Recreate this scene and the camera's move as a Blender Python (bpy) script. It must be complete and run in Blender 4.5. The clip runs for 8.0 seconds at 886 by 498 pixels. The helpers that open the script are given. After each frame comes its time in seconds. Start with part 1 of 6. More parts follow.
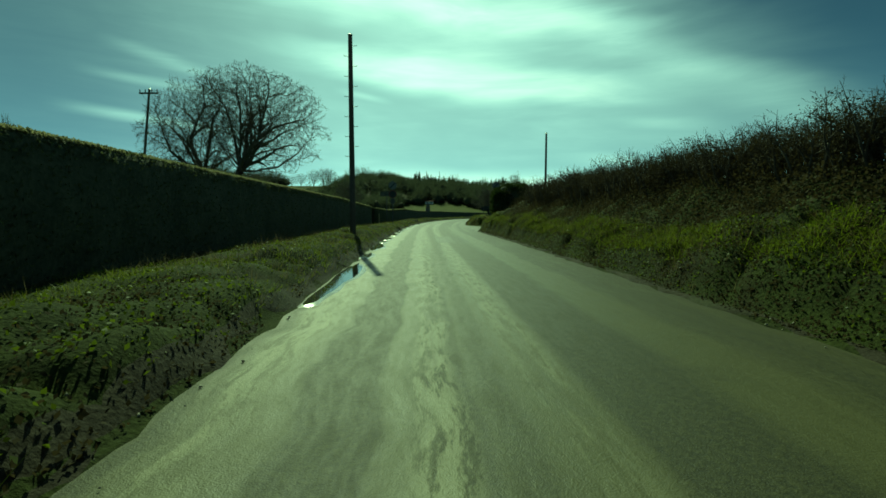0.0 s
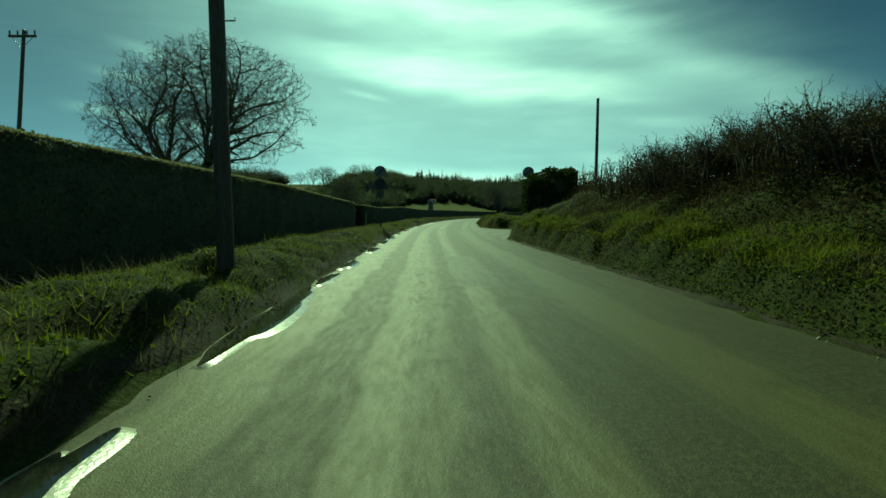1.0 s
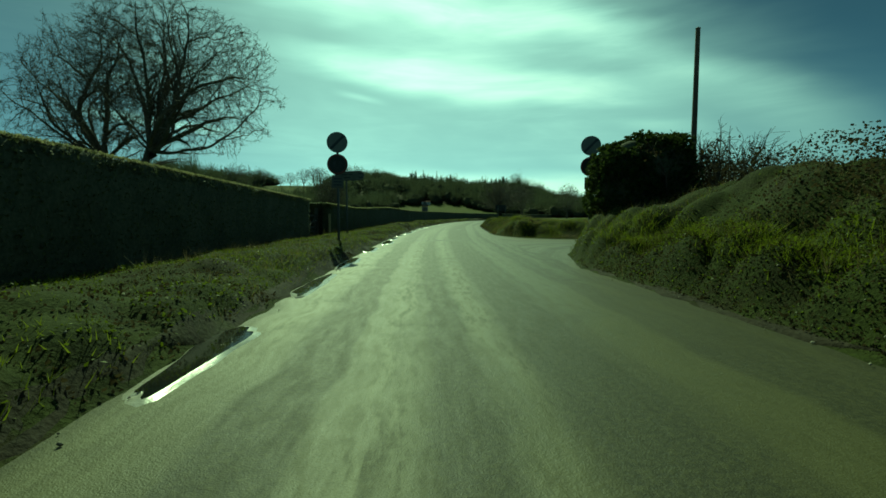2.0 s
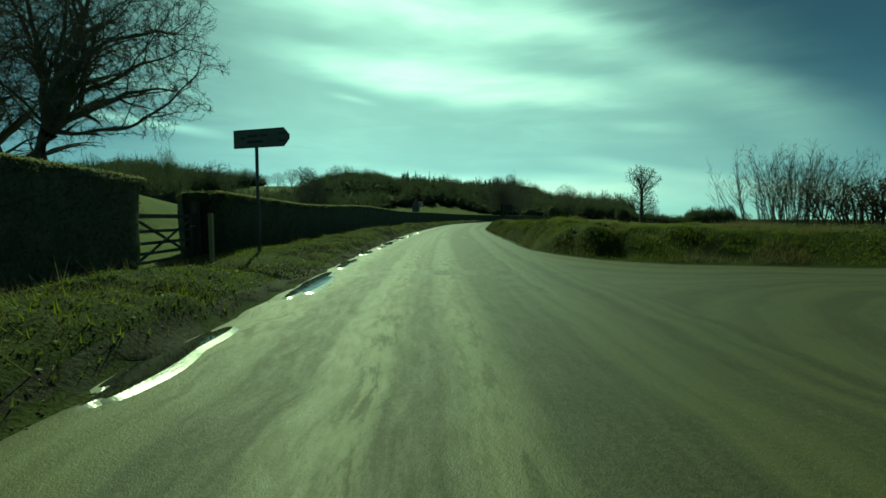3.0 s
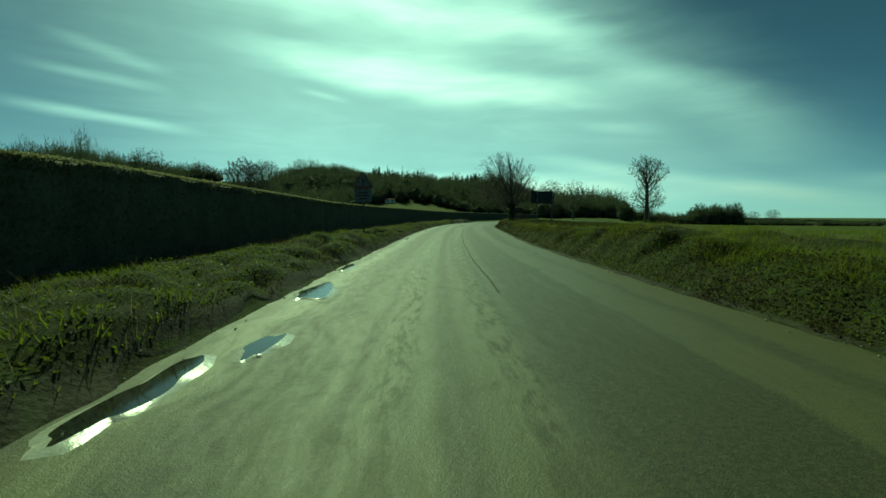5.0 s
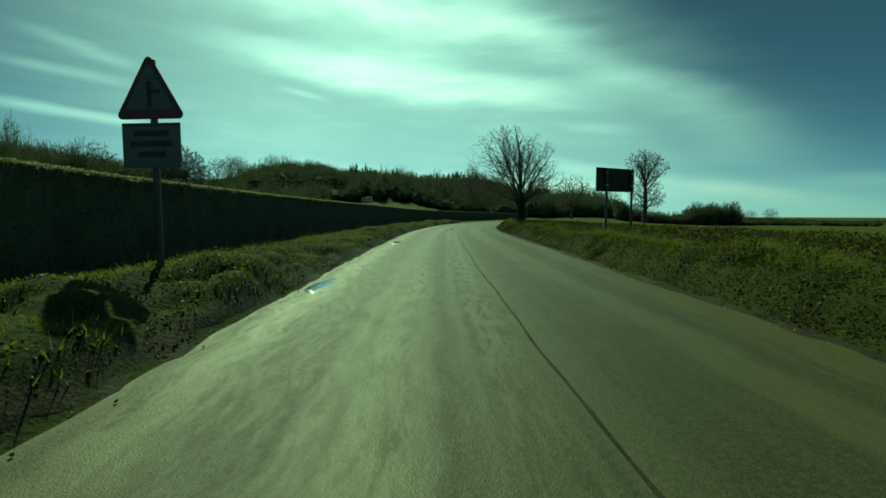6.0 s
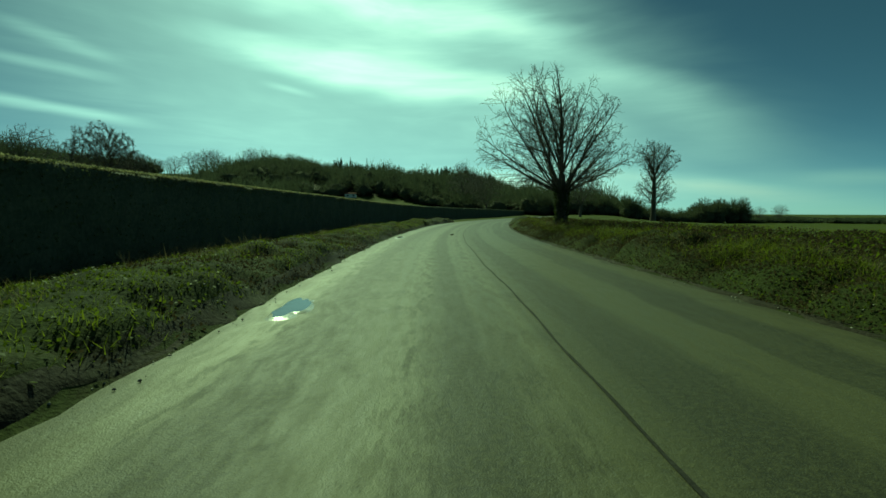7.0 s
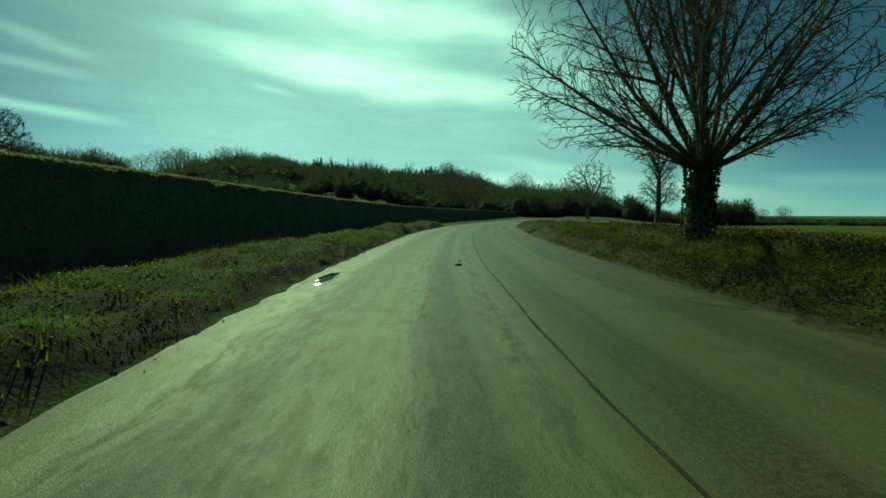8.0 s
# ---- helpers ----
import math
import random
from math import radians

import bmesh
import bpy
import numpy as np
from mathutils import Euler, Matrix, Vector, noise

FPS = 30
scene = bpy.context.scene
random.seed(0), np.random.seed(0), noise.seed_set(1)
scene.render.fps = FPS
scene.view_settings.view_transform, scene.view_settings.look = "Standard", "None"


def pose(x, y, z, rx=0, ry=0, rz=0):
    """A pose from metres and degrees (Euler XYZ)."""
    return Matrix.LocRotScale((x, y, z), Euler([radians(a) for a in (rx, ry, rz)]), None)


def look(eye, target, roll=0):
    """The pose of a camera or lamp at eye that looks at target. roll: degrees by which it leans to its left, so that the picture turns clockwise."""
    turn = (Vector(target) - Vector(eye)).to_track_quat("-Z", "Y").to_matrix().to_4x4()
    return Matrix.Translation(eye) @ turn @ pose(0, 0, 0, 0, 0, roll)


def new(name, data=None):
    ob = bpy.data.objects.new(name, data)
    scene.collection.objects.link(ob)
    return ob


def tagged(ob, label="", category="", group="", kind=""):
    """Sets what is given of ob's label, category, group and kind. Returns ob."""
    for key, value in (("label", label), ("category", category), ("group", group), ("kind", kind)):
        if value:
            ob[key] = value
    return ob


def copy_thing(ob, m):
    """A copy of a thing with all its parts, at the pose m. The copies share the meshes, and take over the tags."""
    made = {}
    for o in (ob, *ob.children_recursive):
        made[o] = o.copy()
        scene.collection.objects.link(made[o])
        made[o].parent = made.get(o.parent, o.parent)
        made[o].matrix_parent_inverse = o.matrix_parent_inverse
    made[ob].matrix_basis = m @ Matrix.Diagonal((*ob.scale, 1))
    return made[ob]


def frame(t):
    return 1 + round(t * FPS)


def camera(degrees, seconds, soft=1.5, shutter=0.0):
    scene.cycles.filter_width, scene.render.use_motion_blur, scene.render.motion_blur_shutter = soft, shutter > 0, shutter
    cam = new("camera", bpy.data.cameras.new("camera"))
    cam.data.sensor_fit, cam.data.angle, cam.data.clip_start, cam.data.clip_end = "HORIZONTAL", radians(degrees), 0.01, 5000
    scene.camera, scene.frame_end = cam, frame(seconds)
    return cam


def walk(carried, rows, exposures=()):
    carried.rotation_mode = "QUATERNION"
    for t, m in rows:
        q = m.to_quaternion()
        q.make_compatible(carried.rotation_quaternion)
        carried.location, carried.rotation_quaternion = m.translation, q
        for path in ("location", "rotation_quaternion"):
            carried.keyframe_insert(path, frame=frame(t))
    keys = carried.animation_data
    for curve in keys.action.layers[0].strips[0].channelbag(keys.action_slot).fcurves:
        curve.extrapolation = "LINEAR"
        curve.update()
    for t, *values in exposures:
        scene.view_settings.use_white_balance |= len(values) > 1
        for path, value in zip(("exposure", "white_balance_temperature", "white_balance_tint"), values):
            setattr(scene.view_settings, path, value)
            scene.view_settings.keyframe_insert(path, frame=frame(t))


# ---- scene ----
cam = camera(87.98, 8.0, soft=1.6)
PATH = [
    (0.0, pose(0.000, 0.000, 1.2, 85.73, 0, 0.00)),
    (0.2, pose(-0.083, 2.441, 1.2, 85.72, 0, -0.03)),
    (0.5, pose(-0.202, 5.992, 1.2, 85.99, 0, -0.02)),
    (1.0, pose(-0.408, 11.590, 1.2, 85.63, 0, 0.32)),
    (1.2, pose(-0.494, 13.773, 1.2, 85.72, 0, 0.25)),
    (1.5, pose(-0.614, 17.072, 1.2, 85.90, 0, 0.02)),
    (1.7, pose(-0.688, 19.309, 1.2, 85.77, 0, -0.14)),
    (2.1, pose(-0.818, 23.902, 1.2, 85.96, 0, -0.52)),
    (2.5, pose(-0.918, 28.671, 1.2, 86.14, 0, -0.97)),
    (2.8, pose(-0.974, 32.383, 1.2, 86.28, 0, -1.20)),
    (3.1, pose(-1.017, 36.212, 1.2, 86.03, 0, -1.43)),
    (3.5, pose(-1.048, 41.479, 1.2, 86.09, 0, -1.80)),
    (4.0, pose(-1.050, 48.321, 1.2, 85.63, 0, -2.10)),
    (4.5, pose(-0.992, 55.546, 1.2, 85.96, 0, -2.84)),
    (4.7, pose(-0.929, 58.572, 1.2, 85.98, 0, -3.48)),
    (5.1, pose(-0.680, 64.789, 1.2, 85.87, 0, -4.97)),
    (5.5, pose(-0.278, 71.042, 1.2, 85.77, 0, -6.24)),
    (5.8, pose(0.091, 75.658, 1.2, 85.69, 0, -6.77)),
    (6.0, pose(0.353, 78.686, 1.2, 85.84, 0, -7.03)),
    (6.2, pose(0.626, 81.672, 1.2, 85.81, 0, -7.30)),
    (6.5, pose(1.051, 86.050, 1.2, 85.92, 0, -7.70)),
    (7.0, pose(1.804, 93.056, 1.2, 85.48, 0, -8.50)),
    (7.5, pose(2.629, 99.794, 1.2, 86.13, 0, -9.40)),
    (8.0, pose(3.553, 106.369, 1.2, 85.66, 0, -10.43)),
]
EXPOSURES = [(0.0, 0.05, 6500, -66), (8.0, 0.05, 6500, -66)]
walk(cam, PATH, EXPOSURES)

# ---- light ----
SUN_AZ, SUN_EL = radians(-14.0), radians(40.0)      # from straight ahead, left is negative
sun_way = Vector((math.sin(SUN_AZ) * math.cos(SUN_EL), math.cos(SUN_AZ) * math.cos(SUN_EL), math.sin(SUN_EL)))
sun = new("sun", bpy.data.lights.new("sun", "SUN"))
sun.data.energy, sun.data.angle, sun.data.color = 3.4, radians(0.6), (1.0, 0.88, 0.66)
sun.matrix_world = look(sun_way * 50, (0, 0, 0))


def nodes_of(tree):
    """Short helpers to write node trees with."""
    def node(kind, **values):
        n = tree.nodes.new(kind)
        for key, value in values.items():
            if key == "op":
                n.operation = value
            elif key == "blend":
                n.blend_type = value
            elif key == "kind":
                n.data_type = value
            else:
                n.inputs[key.replace("_", " ")].default_value = value
        return n

    def link(a, b):
        tree.links.new(a, b)

    def val(sock, x):
        if isinstance(x, (int, float)):
            sock.default_value = x
        else:
            link(x, sock)

    def calc(op, a, b=0.0, c=0.0):
        n = tree.nodes.new("ShaderNodeMath")
        n.operation = op
        val(n.inputs[0], a), val(n.inputs[1], b), val(n.inputs[2], c)
        return n.outputs[0]

    def ramp(x, lo, hi, a=0.0, b=1.0, smooth=True):
        n = tree.nodes.new("ShaderNodeMapRange")
        n.interpolation_type = "SMOOTHSTEP" if smooth else "LINEAR"
        val(n.inputs[0], x)
        for k, v in zip((1, 2, 3, 4), (lo, hi, a, b)):
            val(n.inputs[k], v)
        return n.outputs[0]

    def mixc(f, a, b):
        n = tree.nodes.new("ShaderNodeMix")
        n.data_type = "RGBA"
        val(n.inputs[0], f)
        for sock, x in ((n.inputs[6], a), (n.inputs[7], b)):
            if isinstance(x, tuple):
                sock.default_value = (*x, 1)
            else:
                link(x, sock)
        return n.outputs[2]

    def noisy(vec, scale, detail=4.0, rough=0.55, warp=0.0):
        n = tree.nodes.new("ShaderNodeTexNoise")
        n.inputs["Scale"].default_value, n.inputs["Detail"].default_value = scale, detail
        n.inputs["Roughness"].default_value, n.inputs["Distortion"].default_value = rough, warp
        if vec is not None:
            link(vec, n.inputs["Vector"])
        return n.outputs["Fac"]

    def stretched(vec, scale, turn=(0, 0, 0)):
        n = tree.nodes.new("ShaderNodeMapping")
        n.inputs["Scale"].default_value = scale
        n.inputs["Rotation"].default_value = turn
        link(vec, n.inputs["Vector"])
        return n.outputs["Vector"]
    return node, link, calc, ramp, mixc, noisy, stretched


world = bpy.data.worlds.new("spring_sky")
scene.world = world
world.use_nodes = True
wt = world.node_tree
wt.nodes.clear()
node, link, calc, ramp, mixc, noisy, stretched = nodes_of(wt)
sky = wt.nodes.new("ShaderNodeTexSky")
sky.sky_type, sky.sun_disc = "NISHITA", False
sky.sun_elevation, sky.sun_rotation = SUN_EL, SUN_AZ
sky.air_density, sky.dust_density, sky.ozone_density = 0.28, 0.10, 0.15
coord = wt.nodes.new("ShaderNodeTexCoord").outputs["Generated"]
split = wt.nodes.new("ShaderNodeSeparateXYZ")
link(coord, split.inputs[0])
sx, sy, sz = split.outputs
az = calc("MULTIPLY", calc("ARCTAN2", sx, sy), 57.2958)
el = calc("MULTIPLY", calc("ARCSINE", sz), 57.2958)
flat = wt.nodes.new("ShaderNodeCombineXYZ")
link(az, flat.inputs[0]), link(el, flat.inputs[1])
skyv = flat.outputs[0]


def band(a0, e0, a1, e1, wide, soft_end):
    """A long cirrus streak from one azimuth and elevation to another, in degrees."""
    slope = (e1 - e0) / (a1 - a0)
    off = calc("SUBTRACT", calc("SUBTRACT", el, e0), calc("MULTIPLY", calc("SUBTRACT", az, a0), slope))
    off = calc("ADD", off, calc("MULTIPLY", calc("SUBTRACT", noisy(stretched(skyv, (0.03, 0.12, 1)), 1.0, 3), 0.5), wide * 2.2))
    across = ramp(calc("ABSOLUTE", off), 0.0, wide, 1.0, 0.0)
    lo, hi = min(a0, a1), max(a0, a1)
    along = calc("MULTIPLY", ramp(az, lo - soft_end, lo + soft_end), ramp(az, hi - soft_end, hi + soft_end, 1.0, 0.0))
    return calc("MULTIPLY", across, along)


fibres = noisy(stretched(skyv, (0.045, 0.30, 1), (0, 0, radians(14))), 1.0, 7, 0.62, 0.4)
veil = noisy(stretched(skyv, (0.02, 0.05, 1), (0, 0, radians(20))), 1.0, 5, 0.6, 0.6)
# a thin high veil ahead, which ends along a slanting feathered edge towards clear blue
edge = calc("ADD", calc("ADD", az, calc("MULTIPLY", el, 1.15)), calc("MULTIPLY", calc("SUBTRACT", veil, 0.5), 26.0))
ahead = calc("MULTIPLY", ramp(edge, 36.0, 62.0, 1.0, 0.0), ramp(az, -42.0, -8.0, 0.15, 1.0))
clouds = calc("MULTIPLY", ahead, calc("ADD", 0.29, calc("MULTIPLY", ramp(fibres, 0.30, 0.72), calc("MULTIPLY", ramp(veil, 0.36, 0.70), 0.18))))
for a0, e0, a1, e1, wide, soft_end, amount in (
        (-18, 25.5, 14, 22.0, 4.6, 8, 0.60), (-16, 17.8, 22, 13.6, 2.4, 9, 0.55), (-9, 18.0, 8, 17.0, 4.6, 6, 0.36), (6, 27.0, 41, 8.0, 4.0, 8, 0.30),
        (-37, 10.0, -25, 9.2, 0.8, 4, 0.34), (-34, 16.5, -27, 15.0, 1.1, 3, 0.16), (-36, 13.6, -27, 13.0, 0.8, 3, 0.16), (-11.5, 14.2, -7.5, 13.6, 0.6, 2, 0.26),
        (-10, 3.6, 24, 2.8, 3.0, 10, 0.62), (10, 2.6, 52, 1.6, 3.0, 10, 0.42), (22, 10.4, 29, 9.6, 0.9, 3, 0.2), (18, 6.4, 50, 0.8, 1.5, 6, 0.42), (47, 3.5, 59, 3.0, 1.0, 3, 0.30)):
    streak = calc("MULTIPLY", band(a0, e0, a1, e1, wide, soft_end), calc("MULTIPLY", ramp(fibres, 0.25, 0.70, 0.55, 1.0), amount))
    clouds = calc("SUBTRACT", calc("ADD", clouds, streak), calc("MULTIPLY", clouds, streak))
clouds = calc("MULTIPLY", clouds, ramp(el, -1.0, 3.0, 0.6, 1.0))
sun_near = wt.nodes.new("ShaderNodeVectorMath")
sun_near.operation = "DOT_PRODUCT"
link(coord, sun_near.inputs[0])
sun_near.inputs[1].default_value = sun_way
glow = ramp(sun_near.outputs["Value"], 0.3, 0.98, 7.6, 23.5)
white = wt.nodes.new("ShaderNodeVectorMath")
white.operation = "SCALE"
link(mixc(ramp(clouds, 0.34, 0.78), (0.86, 1.0, 1.08), (1.0, 1.0, 1.04)), white.inputs[0])
link(glow, white.inputs["Scale"])
background = wt.nodes.new("ShaderNodeBackground")
link(mixc(clouds, sky.outputs[0], white.outputs[0]), background.inputs["Color"])
background.inputs["Strength"].default_value = 0.067
link(background.outputs[0], wt.nodes.new("ShaderNodeOutputWorld").inputs["Surface"])


# ---- materials ----
def material(name, dark, light, scale=3.0, rough=0.8, bump=0.3, fine=40.0, metal=0.0, leafy=0.0, spread=0.0, stain=None, stretch=(1, 1, 1), spec=0.5):
    """A surface whose colour wanders between two tones at two scales, with fine relief."""
    m = bpy.data.materials.new(name)
    m.use_nodes = True
    t = m.node_tree
    t.nodes.clear()
    node, link, calc, ramp, mixc, noisy, stretched = nodes_of(t)
    where = stretched(t.nodes.new("ShaderNodeTexCoord").outputs["Object"], stretch)
    big, small = noisy(where, scale, 5, 0.6), noisy(where, fine, 4, 0.6)
    f = calc("ADD", calc("MULTIPLY", ramp(big, 0.34, 0.66), 0.5), calc("MULTIPLY", ramp(small, 0.34, 0.66), 0.5))
    if spread:
        geo = t.nodes.new("ShaderNodeNewGeometry")
        f = calc("ADD", calc("MULTIPLY", f, 1 - spread), calc("MULTIPLY", geo.outputs["Random Per Island"], spread))
    colour = mixc(f, dark, light)
    if stain:
        colour = mixc(calc("MULTIPLY", ramp(noisy(where, scale * 0.31, 6, 0.65, 0.8), 0.52, 0.68), stain[1]), colour, stain[0])
    b = t.nodes.new("ShaderNodeBsdfPrincipled")
    link(colour, b.inputs["Base Color"])
    link(ramp(small, 0.2, 0.8, min(rough + 0.08, 1.0), max(rough - 0.1, 0.02)), b.inputs["Roughness"])
    b.inputs["Metallic"].default_value = metal
    b.inputs["Specular IOR Level"].default_value = spec
    if bump:
        n = t.nodes.new("ShaderNodeBump")
        n.inputs["Strength"].default_value, n.inputs["Distance"].default_value = bump, 0.02
        link(small, n.inputs["Height"])
        link(n.outputs[0], b.inputs["Normal"])
    out = t.nodes.new("ShaderNodeOutputMaterial").inputs["Surface"]
    if leafy:
        thin = t.nodes.new("ShaderNodeBsdfTranslucent")
        link(mixc(0.5, colour, tuple(min(1, c * 1.6) for c in light)), thin.inputs["Color"])
        mix = t.nodes.new("ShaderNodeMixShader")
        mix.inputs[0].default_value = leafy
        link(b.outputs[0], mix.inputs[1]), link(thin.outputs[0], mix.inputs[2]), link(mix.outputs[0], out)
    else:
        link(b.outputs[0], out)
    return m


def road_material(name, dry, damp, tracks=True):
    """Worn asphalt: chippings, wheel tracks and damp bands that run along the lane, tar-darkened patches."""
    m = bpy.data.materials.new(name)
    m.use_nodes = True
    t = m.node_tree
    t.nodes.clear()
    node, link, calc, ramp, mixc, noisy, stretched = nodes_of(t)
    uv = t.nodes.new("ShaderNodeUVMap").outputs[0]
    where = t.nodes.new("ShaderNodeTexCoord").outputs["Object"]
    lanes = noisy(stretched(uv, (1.6, 0.020, 1)), 1.0, 3, 0.5, 0.05)
    worn = noisy(stretched(uv, (2.6, 0.30, 1)), 1.0, 6, 0.70, 0.0)
    blotch = noisy(where, 0.9, 6, 0.70, 0.5)
    chips = noisy(where, 110.0, 2, 0.5)
    grit = noisy(where, 24.0, 4, 0.7)
    flakes = noisy(stretched(uv, (9.0, 2.0, 1)), 1.0, 5, 0.75, 0.0)
    across = t.nodes.new("ShaderNodeSeparateXYZ")
    link(uv, across.inputs[0])
    # worn crowns between the wheel tracks, sun gloss painted in, broken up along the lane
    scuff_gloss = 0.0
    for middle, half in ((2.02, 0.27), (2.94, 0.27), (0.50, 0.36)) if tracks else ():
        scuff_gloss = calc("ADD", scuff_gloss, ramp(calc("ABSOLUTE", calc("SUBTRACT", across.outputs[0], middle)), half * 0.3, half, 1.0, 0.0))
    scuff_gloss = calc("MULTIPLY", scuff_gloss, calc("MULTIPLY", ramp(worn, 0.36, 0.56), ramp(flakes, 0.40, 0.54)))
    scuff_gloss = calc("MULTIPLY", scuff_gloss, ramp(across.outputs[1], 58.0, 76.0, 1.0, 0.40))
    wet = calc("MULTIPLY", ramp(lanes, 0.42, 0.60), ramp(worn, 0.3, 0.6, 0.5, 1.0))
    wet = calc("ADD", wet, calc("MULTIPLY", ramp(blotch, 0.54, 0.66), 0.45))
    for middle, half in ((1.30, 0.46), (2.48, 0.20), (3.70, 0.62)) if tracks else ():
        track = ramp(calc("ABSOLUTE", calc("SUBTRACT", across.outputs[0], middle)), half * 0.25, half, 1.0, 0.0)
        wet = calc("ADD", wet, calc("MULTIPLY", track, ramp(lanes, 0.34, 0.56, 0.60, 1.0)))
    wet = calc("MULTIPLY", calc("MINIMUM", wet, 1.0), calc("SUBTRACT", 1.0, scuff_gloss))
    colour = mixc(wet, dry, damp)
    colour = mixc(calc("MULTIPLY", ramp(flakes, 0.40, 0.70), 0.30), colour, tuple(c * 0.6 for c in dry))
    # the sun's gloss on the worn crowns as a fixed pale colour
    colour = mixc(calc("MULTIPLY", scuff_gloss, 0.80), colour, (0.22, 0.212, 0.125))
    colour = mixc(calc("MULTIPLY", ramp(grit, 0.35, 0.75), 0.40), colour, tuple(c * 1.5 for c in dry))
    colour = mixc(calc("MULTIPLY", ramp(chips, 0.5, 0.75), 0.35), colour, tuple(c * 1.9 for c in dry))
    b = t.nodes.new("ShaderNodeBsdfPrincipled")
    link(colour, b.inputs["Base Color"])
    rough = calc("ADD", ramp(flakes, 0.3, 0.7, 0.62, 0.50), calc("MULTIPLY", wet, 0.08))
    link(rough, b.inputs["Roughness"])
    b.inputs["Specular IOR Level"].default_value = 0.32
    n = t.nodes.new("ShaderNodeBump")
    n.inputs["Strength"].default_value, n.inputs["Distance"].default_value = 0.35, 0.01
    link(calc("ADD", chips, calc("MULTIPLY", grit, 1.5)), n.inputs["Height"])
    link(n.outputs[0], b.inputs["Normal"])
    link(b.outputs[0], t.nodes.new("ShaderNodeOutputMaterial").inputs["Surface"])
    return m


ASPHALT = road_material("worn_asphalt", (0.074, 0.071, 0.031), (0.025, 0.0245, 0.012))
SIDE_ASPHALT = road_material("side_road_asphalt", (0.074, 0.071, 0.034), (0.030, 0.029, 0.015), False)
ASPHALT_NEW = road_material("patched_asphalt", (0.046, 0.044, 0.022), (0.024, 0.023, 0.013), False)
TAR = material("tar_seam", (0.018, 0.017, 0.014), (0.042, 0.040, 0.032), 2, 0.85, 0.2, spec=0.15)
WATER = material("standing_water", (0.012, 0.014, 0.012), (0.022, 0.022, 0.018), 1.0, 0.03, 0.0, 6.0)
EARTH = material("verge_soil", (0.012, 0.009, 0.005), (0.038, 0.031, 0.018), 1.6, 0.95, 0.8, 22, stain=((0.05, 0.06, 0.02), 0.6), spec=0.25)
VERGE = material("verge_ground", (0.016, 0.018, 0.006), (0.048, 0.058, 0.013), 1.3, 0.95, 1.0, 26, stain=((0.024, 0.018, 0.011), 0.8), spec=0.1)
# puddle rim: the sun's glint put into a pale base colour
GLINT_RIM = material("puddle_glint_rim", (0.34, 0.33, 0.28), (0.55, 0.53, 0.46), 4.0, 0.26, 0.25, 30.0)
FIELD = material("grass_ground", (0.044, 0.052, 0.007), (0.085, 0.098, 0.016), 0.35, 0.95, 0.8, 9, stain=((0.075, 0.075, 0.03), 0.6), spec=0.1)
GRASS = material("grass_blades", (0.050, 0.066, 0.006), (0.185, 0.205, 0.024), 0.6, 0.6, 0.0, 4.5, leafy=0.44, spread=0.28, spec=0.2)
STRAW = material("dead_grass", (0.12, 0.10, 0.05), (0.26, 0.21, 0.11), 0.8, 0.75, 0.0, 4.5, leafy=0.25, spread=0.28, spec=0.2)
WEED = material("verge_leaves", (0.028, 0.040, 0.004), (0.130, 0.155, 0.018), 0.7, 0.55, 0.0, 4.5, leafy=0.44, spread=0.28, spec=0.1)
HEDGE = material("hedge_leaves", (0.060, 0.070, 0.032), (0.145, 0.155, 0.072), 0.8, 0.65, 0.0, 10, leafy=0.25, spread=0.5, spec=0.1)
# crown cores of the far woods, coloured dark to stand for inner shade
WOOD_SHADE = material("wood_shade_core", (0.045, 0.047, 0.029), (0.075, 0.076, 0.047), 0.08, 0.95, 0.0, 0.8, spread=0.3, spec=0.05)
# cut shoots, the sunlit rim of the hedge put into their colour
HEDGE_LIT_TIP = material("hedge_sunlit_shoots", (0.15, 0.145, 0.08), (0.29, 0.275, 0.15), 0.8, 0.65, 0.0, 10, leafy=0.45, spread=0.6, spec=0.2)
# solid cores under leaves, coloured darker for the shade in the gaps
HEDGE_SHADE_CORE = material("hedge_shade_core", (0.040, 0.046, 0.024), (0.090, 0.092, 0.052), 2.0, 0.95, 1.0, 14)
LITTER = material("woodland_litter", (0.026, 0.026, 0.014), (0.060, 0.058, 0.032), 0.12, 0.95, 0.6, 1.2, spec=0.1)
TWIG = material("hedge_twigs", (0.040, 0.033, 0.024), (0.100, 0.080, 0.056), 2.0, 0.85, 0.0, 20, spread=0.5)
IVY = material("ivy_leaves", (0.018, 0.028, 0.009), (0.070, 0.088, 0.024), 1.2, 0.8, 0.0, 10, leafy=0.25, spread=0.55, spec=0.08)
BARK = material("tree_bark", (0.045, 0.038, 0.030), (0.13, 0.11, 0.085), 1.2, 0.92, 0.9, 18, stretch=(1, 1, 0.25), stain=((0.06, 0.075, 0.03), 0.6))
SPRAY = material("bare_branches", (0.075, 0.062, 0.050), (0.175, 0.145, 0.115), 1.0, 0.9, 0.0, 12, spread=0.4)
FAR_WOOD = material("far_bare_wood", (0.064, 0.074, 0.044), (0.114, 0.126, 0.076), 0.05, 0.95, 0.0, 0.6, leafy=0.25, spread=0.5, spec=0.05)
FAR_PINE = material("far_conifers", (0.022, 0.034, 0.016), (0.05, 0.070, 0.035), 0.05, 0.95, 0.0, 0.6, spread=0.6)
